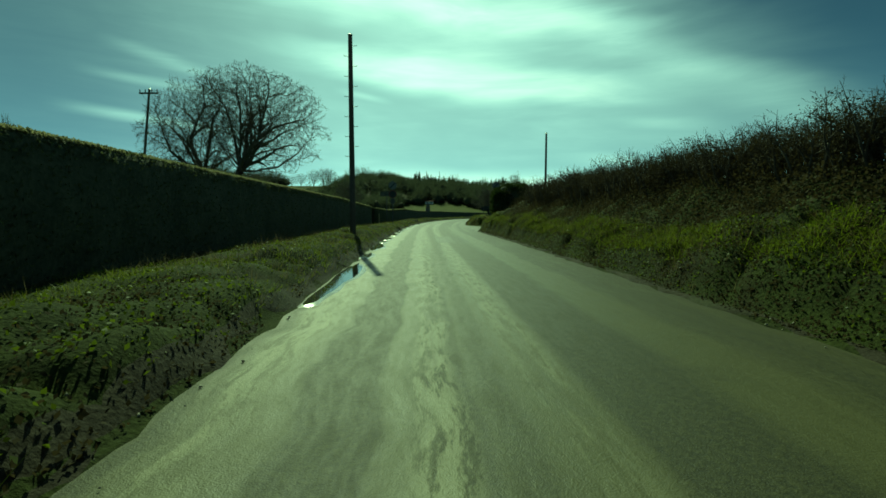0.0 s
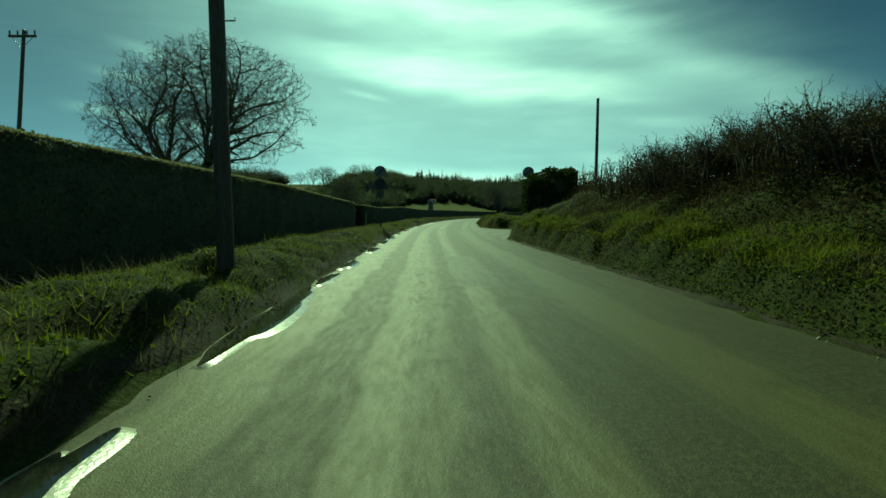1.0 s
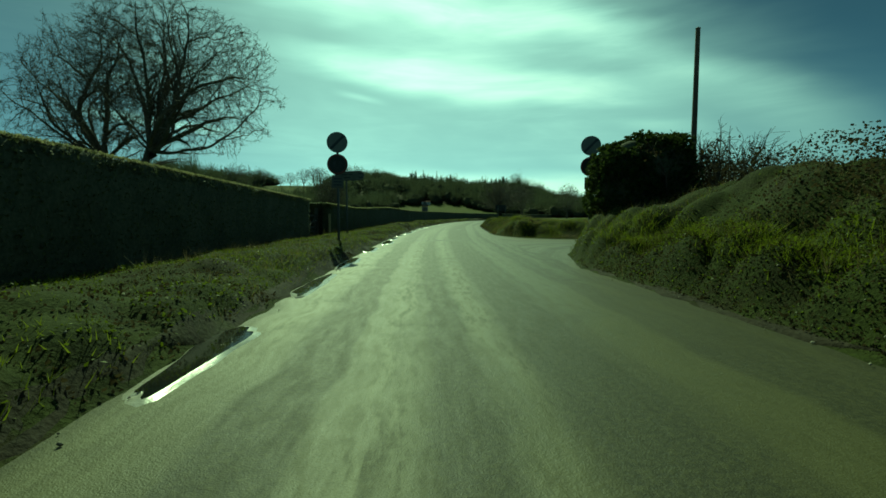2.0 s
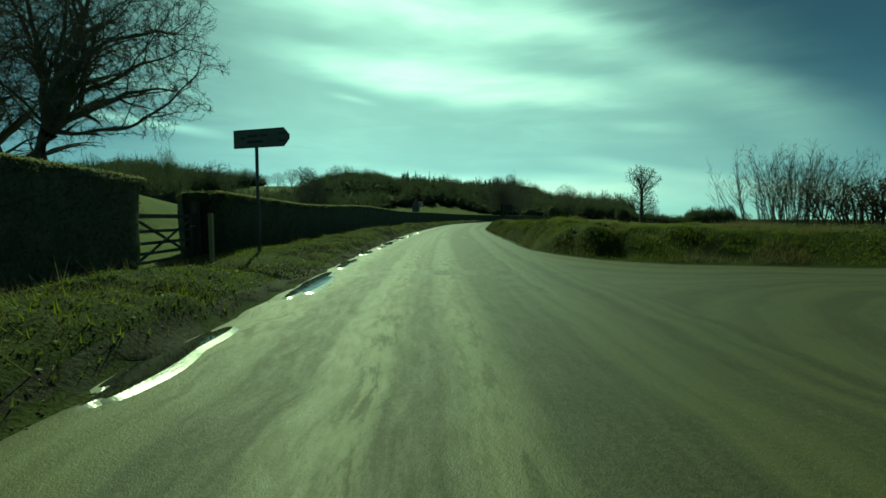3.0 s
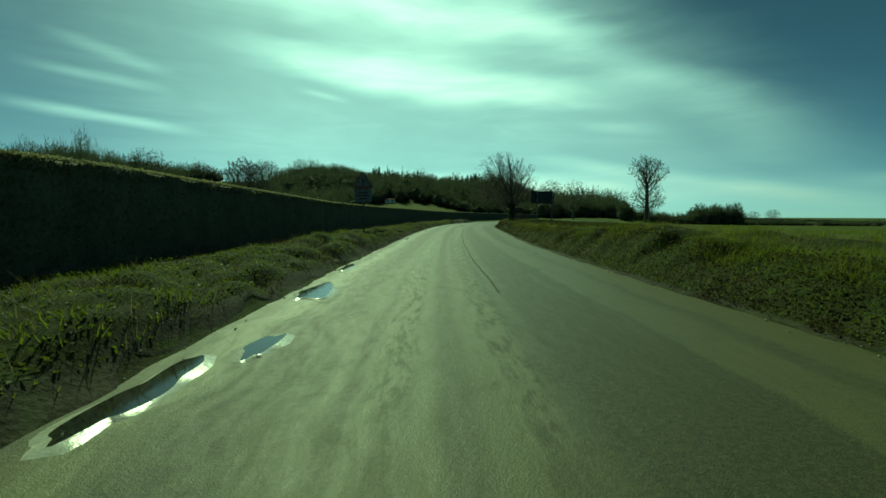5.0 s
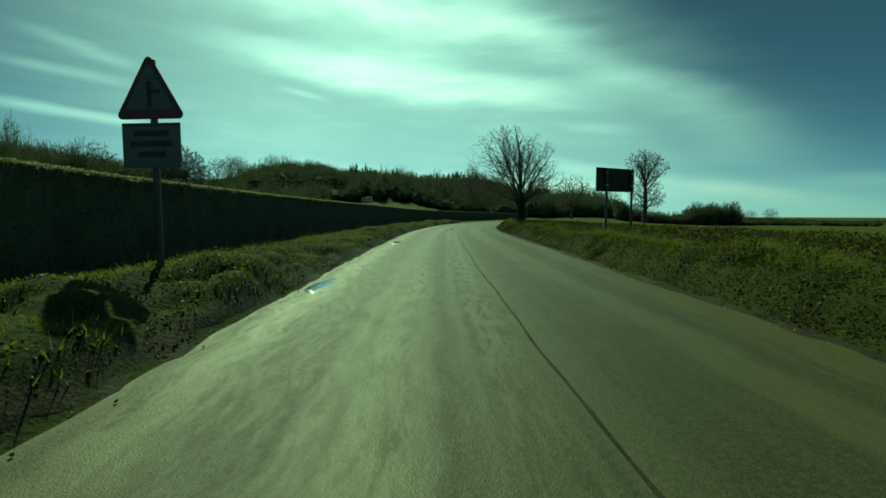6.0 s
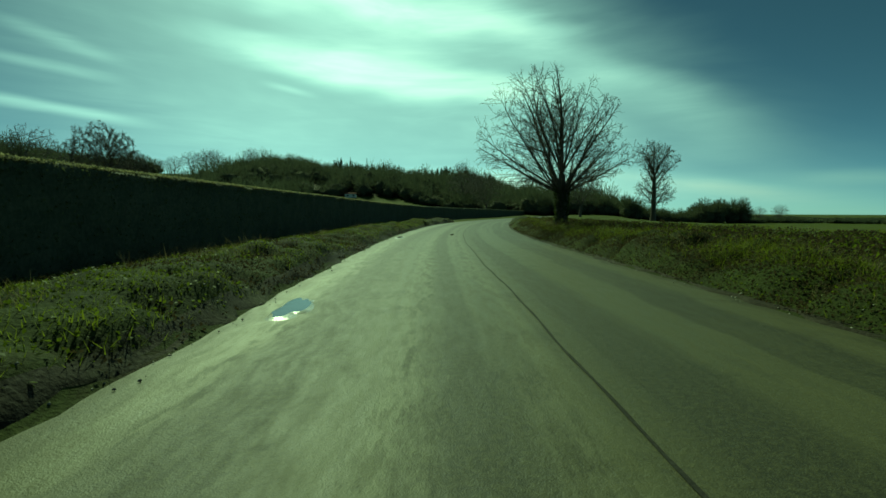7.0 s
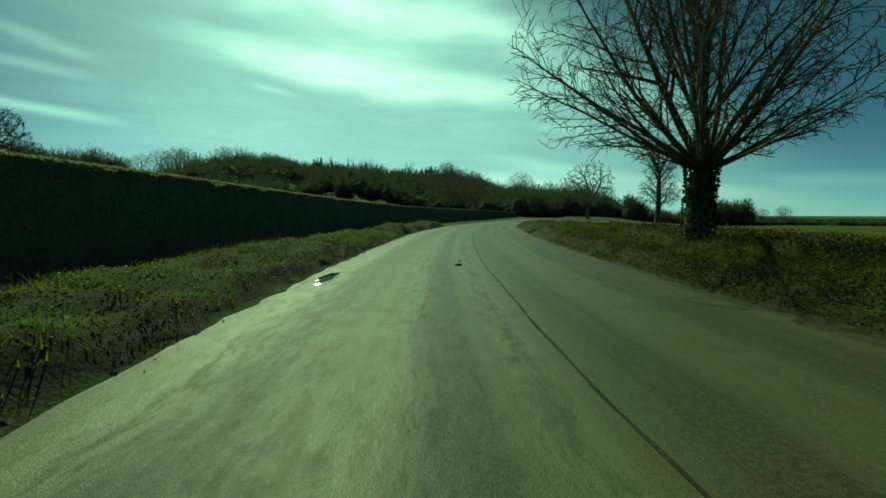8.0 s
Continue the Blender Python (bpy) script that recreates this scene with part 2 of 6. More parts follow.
POLE_WOOD = material("creosoted_pole", (0.055, 0.045, 0.035), (0.15, 0.125, 0.10), 1.5, 0.85, 0.5, 30, stretch=(3, 3, 0.2))
GATE_WOOD = material("weathered_gate_wood", (0.035, 0.032, 0.026), (0.09, 0.082, 0.066), 2.0, 0.85, 0.5, 30)
NEW_POST = material("pale_sawn_post", (0.28, 0.22, 0.11), (0.45, 0.37, 0.20), 3.0, 0.8, 0.4, 30, stretch=(2, 2, 0.3))
GALV = material("galvanised_steel", (0.26, 0.27, 0.27), (0.42, 0.43, 0.43), 4.0, 0.45, 0.1, 50, metal=0.85)
GREY_POST = material("grey_painted_post", (0.05, 0.053, 0.052), (0.09, 0.093, 0.09), 3.0, 0.5, 0.1, 40)
# white, red and brown sign faces: backlit shade put into darker base colours
SIGN_WHITE = material("backlit_white_sign_sheet", (0.10, 0.105, 0.095), (0.16, 0.16, 0.145), 3.0, 0.45, 0.03, 30)
SIGN_RED = material("backlit_red_sign_sheet", (0.085, 0.026, 0.022), (0.13, 0.038, 0.034), 3.0, 0.45, 0.03, 30)
SIGN_BLACK = material("black_sign_sheet", (0.012, 0.012, 0.012), (0.03, 0.03, 0.03), 3.0, 0.45, 0.03, 30)
SIGN_BROWN = material("backlit_sign_face", (0.065, 0.062, 0.049), (0.10, 0.094, 0.076), 3.0, 0.5, 0.03, 30)
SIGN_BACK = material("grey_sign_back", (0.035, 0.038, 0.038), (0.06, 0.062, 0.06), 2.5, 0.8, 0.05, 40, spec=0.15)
LIME_PAINT = material("white_render", (0.6, 0.58, 0.54), (0.8, 0.78, 0.74), 0.5, 0.85, 0.1, 6)
ROOFING = material("red_roof", (0.16, 0.06, 0.045), (0.30, 0.13, 0.10), 0.8, 0.85, 0.3, 8)
PORCELAIN = material("brown_insulator", (0.10, 0.05, 0.03), (0.18, 0.09, 0.05), 8, 0.25, 0.0, 30)
STONE = material("loose_stones", (0.16, 0.15, 0.12), (0.34, 0.32, 0.27), 4, 0.85, 0.4, 30, spread=0.5)
BRAMBLE = material("dead_bramble", (0.024, 0.020, 0.010), (0.070, 0.056, 0.028), 0.9, 0.85, 0.0, 4.5, leafy=0.3, spread=0.28, spec=0.1)


# ---- mesh helpers ----
class Build:
    """Collects vertices and faces as arrays and makes one mesh of them."""

    def __init__(self):
        self.verts, self.faces, self.count = [], [], 0

    def add(self, verts, faces):
        verts = np.asarray(verts, float).reshape(-1, 3)
        faces = np.asarray(faces, int)
        self.verts.append(verts)
        self.faces.append(faces + self.count)
        self.count += len(verts)
        return self

    def mesh(self, name, mat, smooth=False):
        me = bpy.data.meshes.new(name)
        v = np.concatenate(self.verts)
        sizes = np.concatenate([np.full(len(f), f.shape[1]) for f in self.faces])
        loops = np.concatenate([f.ravel() for f in self.faces])
        me.vertices.add(len(v))
        me.vertices.foreach_set("co", v.ravel())
        me.loops.add(len(loops))
        me.loops.foreach_set("vertex_index", loops)
        me.polygons.add(len(sizes))
        me.polygons.foreach_set("loop_start", np.concatenate([[0], np.cumsum(sizes)[:-1]]))
        if smooth:
            me.polygons.foreach_set("use_smooth", np.ones(len(sizes), bool))
        me.update(calc_edges=True)
        me.validate()
        me.materials.append(mat)
        return me


def part(name, shape, mat, parent=None, label="", smooth=False, at=None):
    """Links a Build or a bmesh as one mesh object, under a thing or a part."""
    if isinstance(shape, Build):
        me = shape.mesh(name, mat, smooth)
    else:
        me = bpy.data.meshes.new(name)
        shape.to_mesh(me)
        shape.free()
        me.materials.append(mat)
        if smooth:
            for p in me.polygons:
                p.use_smooth = True
    ob = new(name, me)
    if parent is not None:
        ob.parent = parent
    if at is not None:
        ob.location = at
    if label:
        ob["label"] = label
    return ob


def thing(name, at, label, category, group="", turn=0.0):
    ob = new(name)
    ob.empty_display_size = 0.2
    ob.location, ob.rotation_euler = at, (0, 0, turn)
    return tagged(ob, label, category, group)


def box(size, at=(0, 0, 0), bevel=0.01, turn=None):
    bm = bmesh.new()
    bmesh.ops.create_cube(bm, size=1.0)
    bmesh.ops.scale(bm, vec=size, verts=bm.verts)
    if bevel:
        bmesh.ops.bevel(bm, geom=bm.edges[:], offset=bevel, segments=2, affect="EDGES")
    if turn is not None:
        bmesh.ops.rotate(bm, cent=(0, 0, 0), matrix=turn, verts=bm.verts)
    bmesh.ops.translate(bm, vec=at, verts=bm.verts)
    return bm


def tube(points, radii, sides=12, caps=True):
    """A tube along points, with a radius at each."""
    points = [Vector(p) for p in points]
    b = Build()
    rings = []
    for i, p in enumerate(points):
        way = (points[min(i + 1, len(points) - 1)] - points[max(i - 1, 0)]).normalized()
        side = way.orthogonal().normalized() if abs(way.z) < 0.9 else Vector((1, 0, 0)).cross(way).normalized()
        other = way.cross(side)
        rings.append([p + radii[i] * (math.cos(a) * side + math.sin(a) * other) for a in np.arange(sides) * 2 * math.pi / sides])
    verts = [v for ring in rings for v in ring]
    faces = [(i * sides + k, i * sides + (k + 1) % sides, (i + 1) * sides + (k + 1) % sides, (i + 1) * sides + k)
             for i in range(len(points) - 1) for k in range(sides)]
    b.add(verts, faces)
    if caps:
        for ring, p, back in ((rings[0], points[0], True), (rings[-1], points[-1], False)):
            fan = [(k, (k + 1) % sides, sides) for k in range(sides)]
            b.add([*ring, p], [f[::-1] for f in fan] if back else fan)
    return b


def plate(outline, thick, bevel=0.004):
    """A flat plate in the xz plane with its face towards -y."""
    bm = bmesh.new()
    face = bm.faces.new([bm.verts.new((x, 0, z)) for x, z in outline])
    out = bmesh.ops.extrude_face_region(bm, geom=[face])
    bmesh.ops.translate(bm, vec=(0, thick, 0), verts=[g for g in out["geom"] if isinstance(g, bmesh.types.BMVert)])
    bmesh.ops.recalc_face_normals(bm, faces=bm.faces[:])
    if bevel:
        bmesh.ops.bevel(bm, geom=bm.edges[:], offset=bevel, segments=1, affect="EDGES")
    return bm


def leaves(centres, size, rng, up=0.3, long=1.6, facing=None):
    """Small diamond leaves at the centres."""
    n = len(centres)
    a = rng.normal(size=(n, 3))
    a[:, 2] += up
    if facing is not None:
        a += facing
    a /= np.linalg.norm(a, axis=1)[:, None] + 1e-9
    b = np.cross(a, rng.normal(size=(n, 3)))
    b /= np.linalg.norm(b, axis=1)[:, None] + 1e-9
    c = np.cross(a, b)
    s = (size * rng.uniform(0.6, 1.4, n))[:, None]
    v = np.stack([centres - b * s * long / 2, centres + c * s * 0.5 + a * s * 0.12, centres + b * s * long / 2, centres - c * s * 0.5 + a * s * 0.12], 1)
    return v.reshape(-1, 3), np.arange(4 * n).reshape(n, 4)


def blades(roots, height, rng, lean=0.45, width=0.008, each=1):
    """Bent grass blades: a quad and a tip."""
    roots = np.repeat(roots, each, 0)
    n = len(roots)
    turn = rng.uniform(0, 2 * math.pi, n)
    out = np.stack([np.cos(turn), np.sin(turn), np.zeros(n)], 1)
    side = np.stack([-np.sin(turn), np.cos(turn), np.zeros(n)], 1)
    h = (np.repeat(np.broadcast_to(height, len(roots) // each), each) * rng.uniform(0.55, 1.25, n))[:, None]
    l = (lean * rng.uniform(0.2, 1.3, n))[:, None] * h
    w = (width * rng.uniform(0.7, 1.5, n))[:, None]
    base = roots + out * rng.uniform(0, 0.05, (n, 1)) - np.array([0, 0, 0.03])
    mid = base + out * l * 0.35 + np.array([0, 0, 1]) * h * 0.6
    tip = base + out * l + np.array([0, 0, 1]) * h * (1 - 0.25 * lean)
    v = np.stack([base - side * w, base + side * w, mid + side * w * 0.8, mid - side * w * 0.8, tip], 1).reshape(-1, 3)
    k = np.arange(n)[:, None] * 5
    return v, k + np.array([0, 1, 2, 3]), k + np.array([3, 2, 4])


# ---- the lie of the land ----
def along(table, y):
    ys, vs = zip(*table)
    return sum(np.interp(np.asarray(y, float) + d, ys, vs) for d in (-5.0, -2.5, 0, 2.5, 5.0)) / 5


LEFT_EDGE = ((-60, 0.4), (0, -1.6), (6, -1.9), (12, -2.36), (20, -2.74), (30, -3.12), (40, -3.45), (50, -3.42), (60, -3.15), (70, -2.72), (82, -1.55), (92, -0.6),
             (102, 0.6), (110, 1.65), (118, 3.0), (136, 7.0), (152, 12.5), (175, 23), (200, 36), (300, 90), (2000, 1000))
RIGHT_EDGE = ((-60, 5.6), (0, 3.7), (7, 3.5), (18, 3.2), (26, 2.85), (32, 2.5), (44, 2.4), (52, 2.6), (57, 2.9), (64, 3.2), (70, 3.5), (82, 4.4), (89, 5.4),
              (96, 6.5), (102, 7.3), (109, 8.3), (115, 9.3), (124, 11.3), (132, 13.5), (152, 19.5), (175, 30), (200, 43), (300, 97), (2000, 1007))


def left_edge(y):
    return along(LEFT_EDGE, y)


def right_edge(y):
    return along(RIGHT_EDGE, y)


def step(x, a, b):
    k = np.clip((np.asarray(x, float) - a) / (b - a), 0, 1)
    return k * k * (3 - 2 * k)


# the side road leaves to the right between these two curves
def mouth_near(x):
    return np.interp(x, (2.0, 2.6, 3.2, 4.2, 5.5, 9, 14, 30, 80), (31, 34, 37, 39.4, 40.6, 41.6, 41.4, 40, 34))


def mouth_far(x):
    return np.interp(x, (2.0, 2.7, 3.1, 3.8, 5.2, 9, 14, 30, 80), (54, 51.5, 49.6, 47.8, 46.6, 45.6, 45.2, 44, 38))


def hill(x, y):
    """The wooded rise in the distance and the sloping fields below it."""
    top = np.interp(x, (-900, -420, -288, -205, -150, -110, -84, -55, -33, -18, 6, 29, 46, 67, 84, 101, 123, 166, 218, 270), (46, 46, 42, 34, 28.5, 28, 34, 37, 31.5, 28, 27, 24.5, 23, 26, 22, 16, 9, 4.5, 1, 0))
    return top * step(y, 245, 480) + 10 * np.exp(-((x + 135) / 62) ** 2 - ((y - 245) / 52) ** 2) + 25 * np.exp(-((x + 188) / 30) ** 2 - ((y - 188) / 46) ** 2)


def lumps(x, y, s):
    return np.sin(x * 1.7 * s + 1.3 * np.sin(y * 1.1 * s)) * np.cos(y * 1.3 * s + 0.7 * np.sin(x * 0.9 * s))


def tussocks(x, y, cell, seed):
    """Rounded clumps of growth, one to a cell, from 0 to 1."""
    x, y = np.asarray(x, float) / cell, np.asarray(y, float) / cell
    i, j = np.floor(x), np.floor(y)
    top = np.zeros(np.broadcast(x, y).shape)
    for a in (-1, 0, 1):
        for b in (-1, 0, 1):
            ci, cj = i + a, j + b
            h1 = np.modf(np.abs(np.sin(ci * 127.1 + cj * 311.7 + seed) * 43758.5453))[0]
            h2 = np.modf(np.abs(np.sin(ci * 269.5 + cj * 183.3 + seed) * 24634.6345))[0]
            h3 = np.modf(np.abs(np.sin(ci * 97.3 + cj * 61.9 + seed) * 13758.1237))[0]
            d = (x - ci - h1) ** 2 + (y - cj - h2) ** 2
            top = np.maximum(top, (0.35 + 0.65 * h3) * np.sqrt(np.maximum(0, 1 - d / (0.35 + 0.55 * h3))))
    return top


def growth(x, y):
    """How tall the clumped growth may stand on the verges, in metres."""
    ul, ur = left_edge(y) - x, x - right_edge(y)
    gap = np.maximum(mouth_near(x) - y, y - mouth_far(x))
    left = 0.62 * step(ul, 0.02, 0.45) * (1 - 0.75 * step(ul, 1.3, 2.6)) * (1 - step(ul, 2.6, 3.8)) * (1 - np.exp(-((y - 45.0) / 2.2) ** 2))
    right = (0.84 - 0.24 * step(y, 66, 88)) * step(ur, 0.05, 0.5) * (1 - step(ur, 1.6, 3.6) * (0.6 + 0.38 * step(y, 60, 90))) * step(gap, 0.2, 1.2) * (1 - step(ur, 5, 9))
    return np.where(ul > 0, left, np.where(ur > 0, right, 0.0))


def tufts(x, y):
    """The clumped growth on both verges, in metres."""
    shape = (0.50 * tussocks(x, y, 1.25, 1.0) + 0.50 * tussocks(x, y, 0.62, 5.0)) * (0.45 + 0.70 * tussocks(x, y, 4.3, 9.0))
    return growth(x, y) * (shape - 0.20)


def land(x, y):
    """Height of the ground with its growth."""
    return bare_land(x, y) + tufts(np.asarray(x, float), np.asarray(y, float))


def bare_land(x, y):
    """Height of the ground."""
    x, y = np.asarray(x, float), np.asarray(y, float)
    ul, ur = left_edge(y) - x, x - right_edge(y)
    slope = 0.20 - 0.145 * step(y, 74, 112)
    left = 0.14 * step(ul, -0.02, 0.30) + 0.10 * step(ul, 0.3, 1.2) + 24 * (1 - np.exp(-slope * np.maximum(ul - 4.4, 0) / 24)) * (0.12 + 0.26 * step(ul, 12, 36)) * (1 - 0.9 * step(y, 110, 220))
    left = left + 0.05 * lumps(x, y, 1.0) * step(ul, 0.2, 1.0) * (1 - step(ul, 10, 20))
    left = left * (1 - 0.7 * np.exp(-((y - 45.0) / 2.6) ** 2) * (ul < 9))
    left = left + 3.1 * np.exp(-((x + 37) / 13) ** 2 - ((y - 75) / 15) ** 2) * step(ul, 6, 14)
    before = 0.45 * step(ur, 0.0, 0.8) + 0.50 * step(ur, 0.6, 1.8)
    bank_top = 0.90 * step(ur, 1.5, 3.1)
    level = 0.66 - 0.10 * step(y, 56, 66) - 0.22 * step(y, 68, 88)
    after = level * step(ur, 0.0, 1.25) + 0.10 * step(ur, 1.4, 3.5) - 0.10 * step(y, 92, 108) * step(ur, 4.5, 9.0)
    right = np.where(y < 43.5, before, after)
    gap = np.maximum(mouth_near(x) - y, y - mouth_far(x))          # metres away from the side road
    right = right * step(gap, 0.0, 2.2) + np.where(y < 43.5, bank_top * step(gap, 2.0, 9.0), 0.0)
    right = right - 7.0 * step(ur, 60, 450) - 3.0 * step(ur, 12, 45) * step(y, 90, 190)
    right = right + 0.06 * lumps(x, y, 1.3) * step(ur, 0.4, 1.4) * step(gap, 0.3, 1.5) * (1 - step(ur, 12, 25))
    z = np.where(ul > 0, left, np.where(ur > 0, right, 0.0))
    bed = step(np.minimum(-ul, -ur), 0.05, 0.25)
    bed = np.maximum(bed, step(-gap, 0.05, 0.3) * (ur > -0.3) * (ur < 90))
    return z + hill(x, y) - 0.10 * bed


ys = np.concatenate([np.arange(-60, -8, 4.0), np.arange(-8, 140, 0.5), np.arange(140, 240, 4.0), np.arange(240, 700, 20.0), np.array([800, 1000, 1400, 2000, 3000])])
us = np.concatenate([-np.array([2500, 1500, 1000, 700, 520, 400, 300, 220, 160, 120, 90, 70, 54, 42, 33, 26, 21, 17, 14, 12, 10.5]), np.arange(-9.5, 13, 0.3),
                     np.array([14, 16, 19, 23, 28, 34, 42, 52, 65, 80, 100, 130, 170, 220, 300, 400, 600, 900, 1500, 2500])])
gy, gu = np.meshgrid(ys, us, indexing="ij")
mid_line = (left_edge(np.minimum(ys, 230)) + right_edge(np.minimum(ys, 230))) / 2
gx = gu + mid_line[:, None]
inside = np.minimum(gx - left_edge(gy), right_edge(gy) - gx)
corner = (gy > 33) & (gy < 52) & (gx > 1.5)
gz = bare_land(gx, gy) - 0.24 * growth(gx, gy) - 0.03 * (growth(gx, gy) > 0.002) - 0.10 * step(inside, -0.45, -0.1) * ~corner
nu = len(us)
quads = np.array([(i * nu + k, i * nu + k + 1, (i + 1) * nu + k + 1, (i + 1) * nu + k) for i in range(len(ys) - 1) for k in range(nu - 1)])
ground = part("ground", Build().add(np.stack([gx, gy, gz], -1).reshape(-1, 3), quads), FIELD, smooth=True)
tagged(ground, "green rolling farmland with rough grassy verges", "ground", kind="structure")


def strip(name, xl, xr, yl, yr, mat, lift=0.0, across=8, crown=0.05):
    """A road strip between two edge curves, with lengthwise coordinates for its wear."""
    n = len(xl)
    k = np.linspace(0, 1, across + 1)
    vx = xl[:, None] * (1 - k) + xr[:, None] * k
    vy = yl[:, None] * (1 - k) + yr[:, None] * k
    vz = lift + crown * (1 - (2 * k - 1) ** 2) + np.zeros_like(vx)
    f = np.array([(i * (across + 1) + j, i * (across + 1) + j + 1, (i + 1) * (across + 1) + j + 1, (i + 1) * (across + 1) + j) for i in range(n - 1) for j in range(across)])
    ob = part(name, Build().add(np.stack([vx, vy, vz], -1).reshape(-1, 3), f), mat, smooth=True)
    run = np.concatenate([[0], np.cumsum(np.hypot(np.diff(vx.mean(1)), np.diff(vy.mean(1))))])
    u = (k * np.hypot(xr - xl, yr - yl).mean())[None, :] + np.zeros_like(vx)
    w = run[:, None] + np.zeros_like(vx)
    flat_uv = np.stack([u, w], -1).reshape(-1, 2)
    layer = ob.data.uv_layers.new(name="run")
    index = np.empty(len(ob.data.loops), int)
    ob.data.loops.foreach_get("vertex_index", index)
    layer.data.foreach_set("uv", flat_uv[index].ravel())
    return ob


def crumbly(y, seed):
    return 0.10 * np.sin(y * 1.9 + seed) * np.sin(y * 0.73 + 2 * seed) + 0.05 * np.sin(y * 5.3 + seed)


ry = np.concatenate([np.arange(-60, -6, 3.0), np.arange(-6, 150, 0.4), np.arange(150, 320, 4.0)])
road = strip("road", left_edge(ry) + crumbly(ry, 1.0), right_edge(ry) + crumbly(ry, 4.0), ry, ry, ASPHALT, 0.0, 12)
tagged(road, "worn grey asphalt lane with damp streaks and crumbling edges", "road", kind="structure")
sx_ = np.concatenate([np.arange(2.25, 16, 0.35), np.arange(16, 82, 4.0)])
side_road = strip("side_road", sx_, sx_, mouth_near(sx_) + 0.15 * np.sin(sx_ * 1.3), mouth_far(sx_) - 0.15 * np.sin(sx_ * 1.7), SIDE_ASPHALT, 0.004, 8, 0.0)
tagged(side_road, "asphalt side road branching off at a junction", "road", kind="structure")


# ---- road details ----
def blob(cx, cy, wide, lengthy, seed, turn=0.0, n=26):
    """An uneven flat patch."""
    a = np.arange(n) * 2 * math.pi / n
    r = 1 + 0.12 * np.sin(2 * a + seed) + 0.15 * np.sin(3 * a + 2.1 * seed) + 0.10 * np.sin(5 * a + 0.7 * seed) + 0.05 * np.sin(8 * a + 3.3 * seed)
    x, y = wide / 2 * r * np.cos(a), lengthy / 2 * r * np.sin(a)
    return cx + x * math.cos(turn) - y * math.sin(turn), cy + x * math.sin(turn) + y * math.cos(turn)


def road_height(x, y):
    k = (x - left_edge(y)) / (right_edge(y) - left_edge(y))
    return 0.05 * (1 - (2 * k - 1) ** 2)


def flat_patch(name, outline, mat, lift):
    x, y = outline
    n = len(x)
    z = np.maximum(road_height(x, y), 0.0) + lift
    centre = np.array([[x.mean(), y.mean(), max(float(road_height(x.mean(), y.mean())), 0) + lift]])
    f = np.array([(k, (k + 1) % n, n) for k in range(n)])
    return part(name, Build().add(np.concatenate([np.stack([x, y, z], 1), centre]), f), mat)


puddles = ((8.6, 0.36, 5.0, 0.22), (13.2, 0.26, 1.6, 0.2), (17.0, 0.42, 3.4, 0.16), (19.9, 0.26, 1.3, 0.15), (22.3, 0.30, 1.7, 0.16), (26.7, 0.34, 2.0, 0.18), (30.6, 0.30, 2.2, 0.16),
           (34.5, 0.26, 2.4, 0.15), (38.8, 0.28, 2.2, 0.15), (43.2, 0.40, 2.8, 0.3), (46.8, 0.30, 2.0, 0.22), (50.4, 0.26, 1.4, 0.2), (53.2, 0.26, 1.2, 0.32), (55.8, 0.40, 2.7, 0.28),
           (57.8, 0.20, 0.9, 0.36), (60.8, 0.42, 2.5, 0.30), (62.8, 0.13, 0.9, 0.62), (63.9, 0.24, 1.1, 0.55), (66.4, 0.30, 1.4, 0.34), (67.4, 0.22, 0.8, 0.75), (70.5, 0.46, 1.5, 0.45), (74.0, 0.2, 1.2, 0.2),
           (86.6, 0.24, 1.3, 0.35), (98.9, 0.32, 1.2, 0.56), (115.1, 0.30, 1.3, 0.46))
for k, (y, wide, lengthy, inset) in enumerate(puddles):
    x = float(left_edge(y)) + inset
    heading = -math.atan2(float(left_edge(y + 1)) - float(left_edge(y - 1)), 2)
    ob = thing("puddle", (0, 0, 0), "shallow rain puddle shining along the road edge", "puddle", "puddles by the verge")
    px_, py_ = blob(x, y, wide, lengthy, 1.7 * k + 0.4, heading, 48)
    cx_, cy_ = px_.mean(), py_.mean()
    water = flat_patch("water", (px_, py_), WATER, 0.022)
    water.parent = ob
    # the water's edge curls down to the asphalt; its pale colour is a painted glint
    away = np.stack([px_ - cx_, py_ - cy_], 1)
    tangent = np.stack([np.roll(px_, -1) - np.roll(px_, 1), np.roll(py_, -1) - np.roll(py_, 1)], 1)
    out = np.stack([tangent[:, 1], -tangent[:, 0]], 1)
    out /= np.linalg.norm(out, axis=1)[:, None] + 1e-9
    base = np.maximum(road_height(px_, py_), 0)
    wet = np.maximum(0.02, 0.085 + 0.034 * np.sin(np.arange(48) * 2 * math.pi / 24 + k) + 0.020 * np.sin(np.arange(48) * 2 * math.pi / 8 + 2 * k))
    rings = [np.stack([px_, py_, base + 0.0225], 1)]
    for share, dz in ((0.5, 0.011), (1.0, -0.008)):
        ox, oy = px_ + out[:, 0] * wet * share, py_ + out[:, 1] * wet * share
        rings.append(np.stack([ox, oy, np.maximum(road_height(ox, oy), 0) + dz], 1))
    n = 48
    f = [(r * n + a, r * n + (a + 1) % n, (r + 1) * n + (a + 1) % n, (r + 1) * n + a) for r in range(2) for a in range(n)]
    part("pale_rim", Build().add(np.concatenate(rings), f), GLINT_RIM, ob, "puddle edge with its sun glint painted pale", smooth=True)

rng = np.random.default_rng(5)


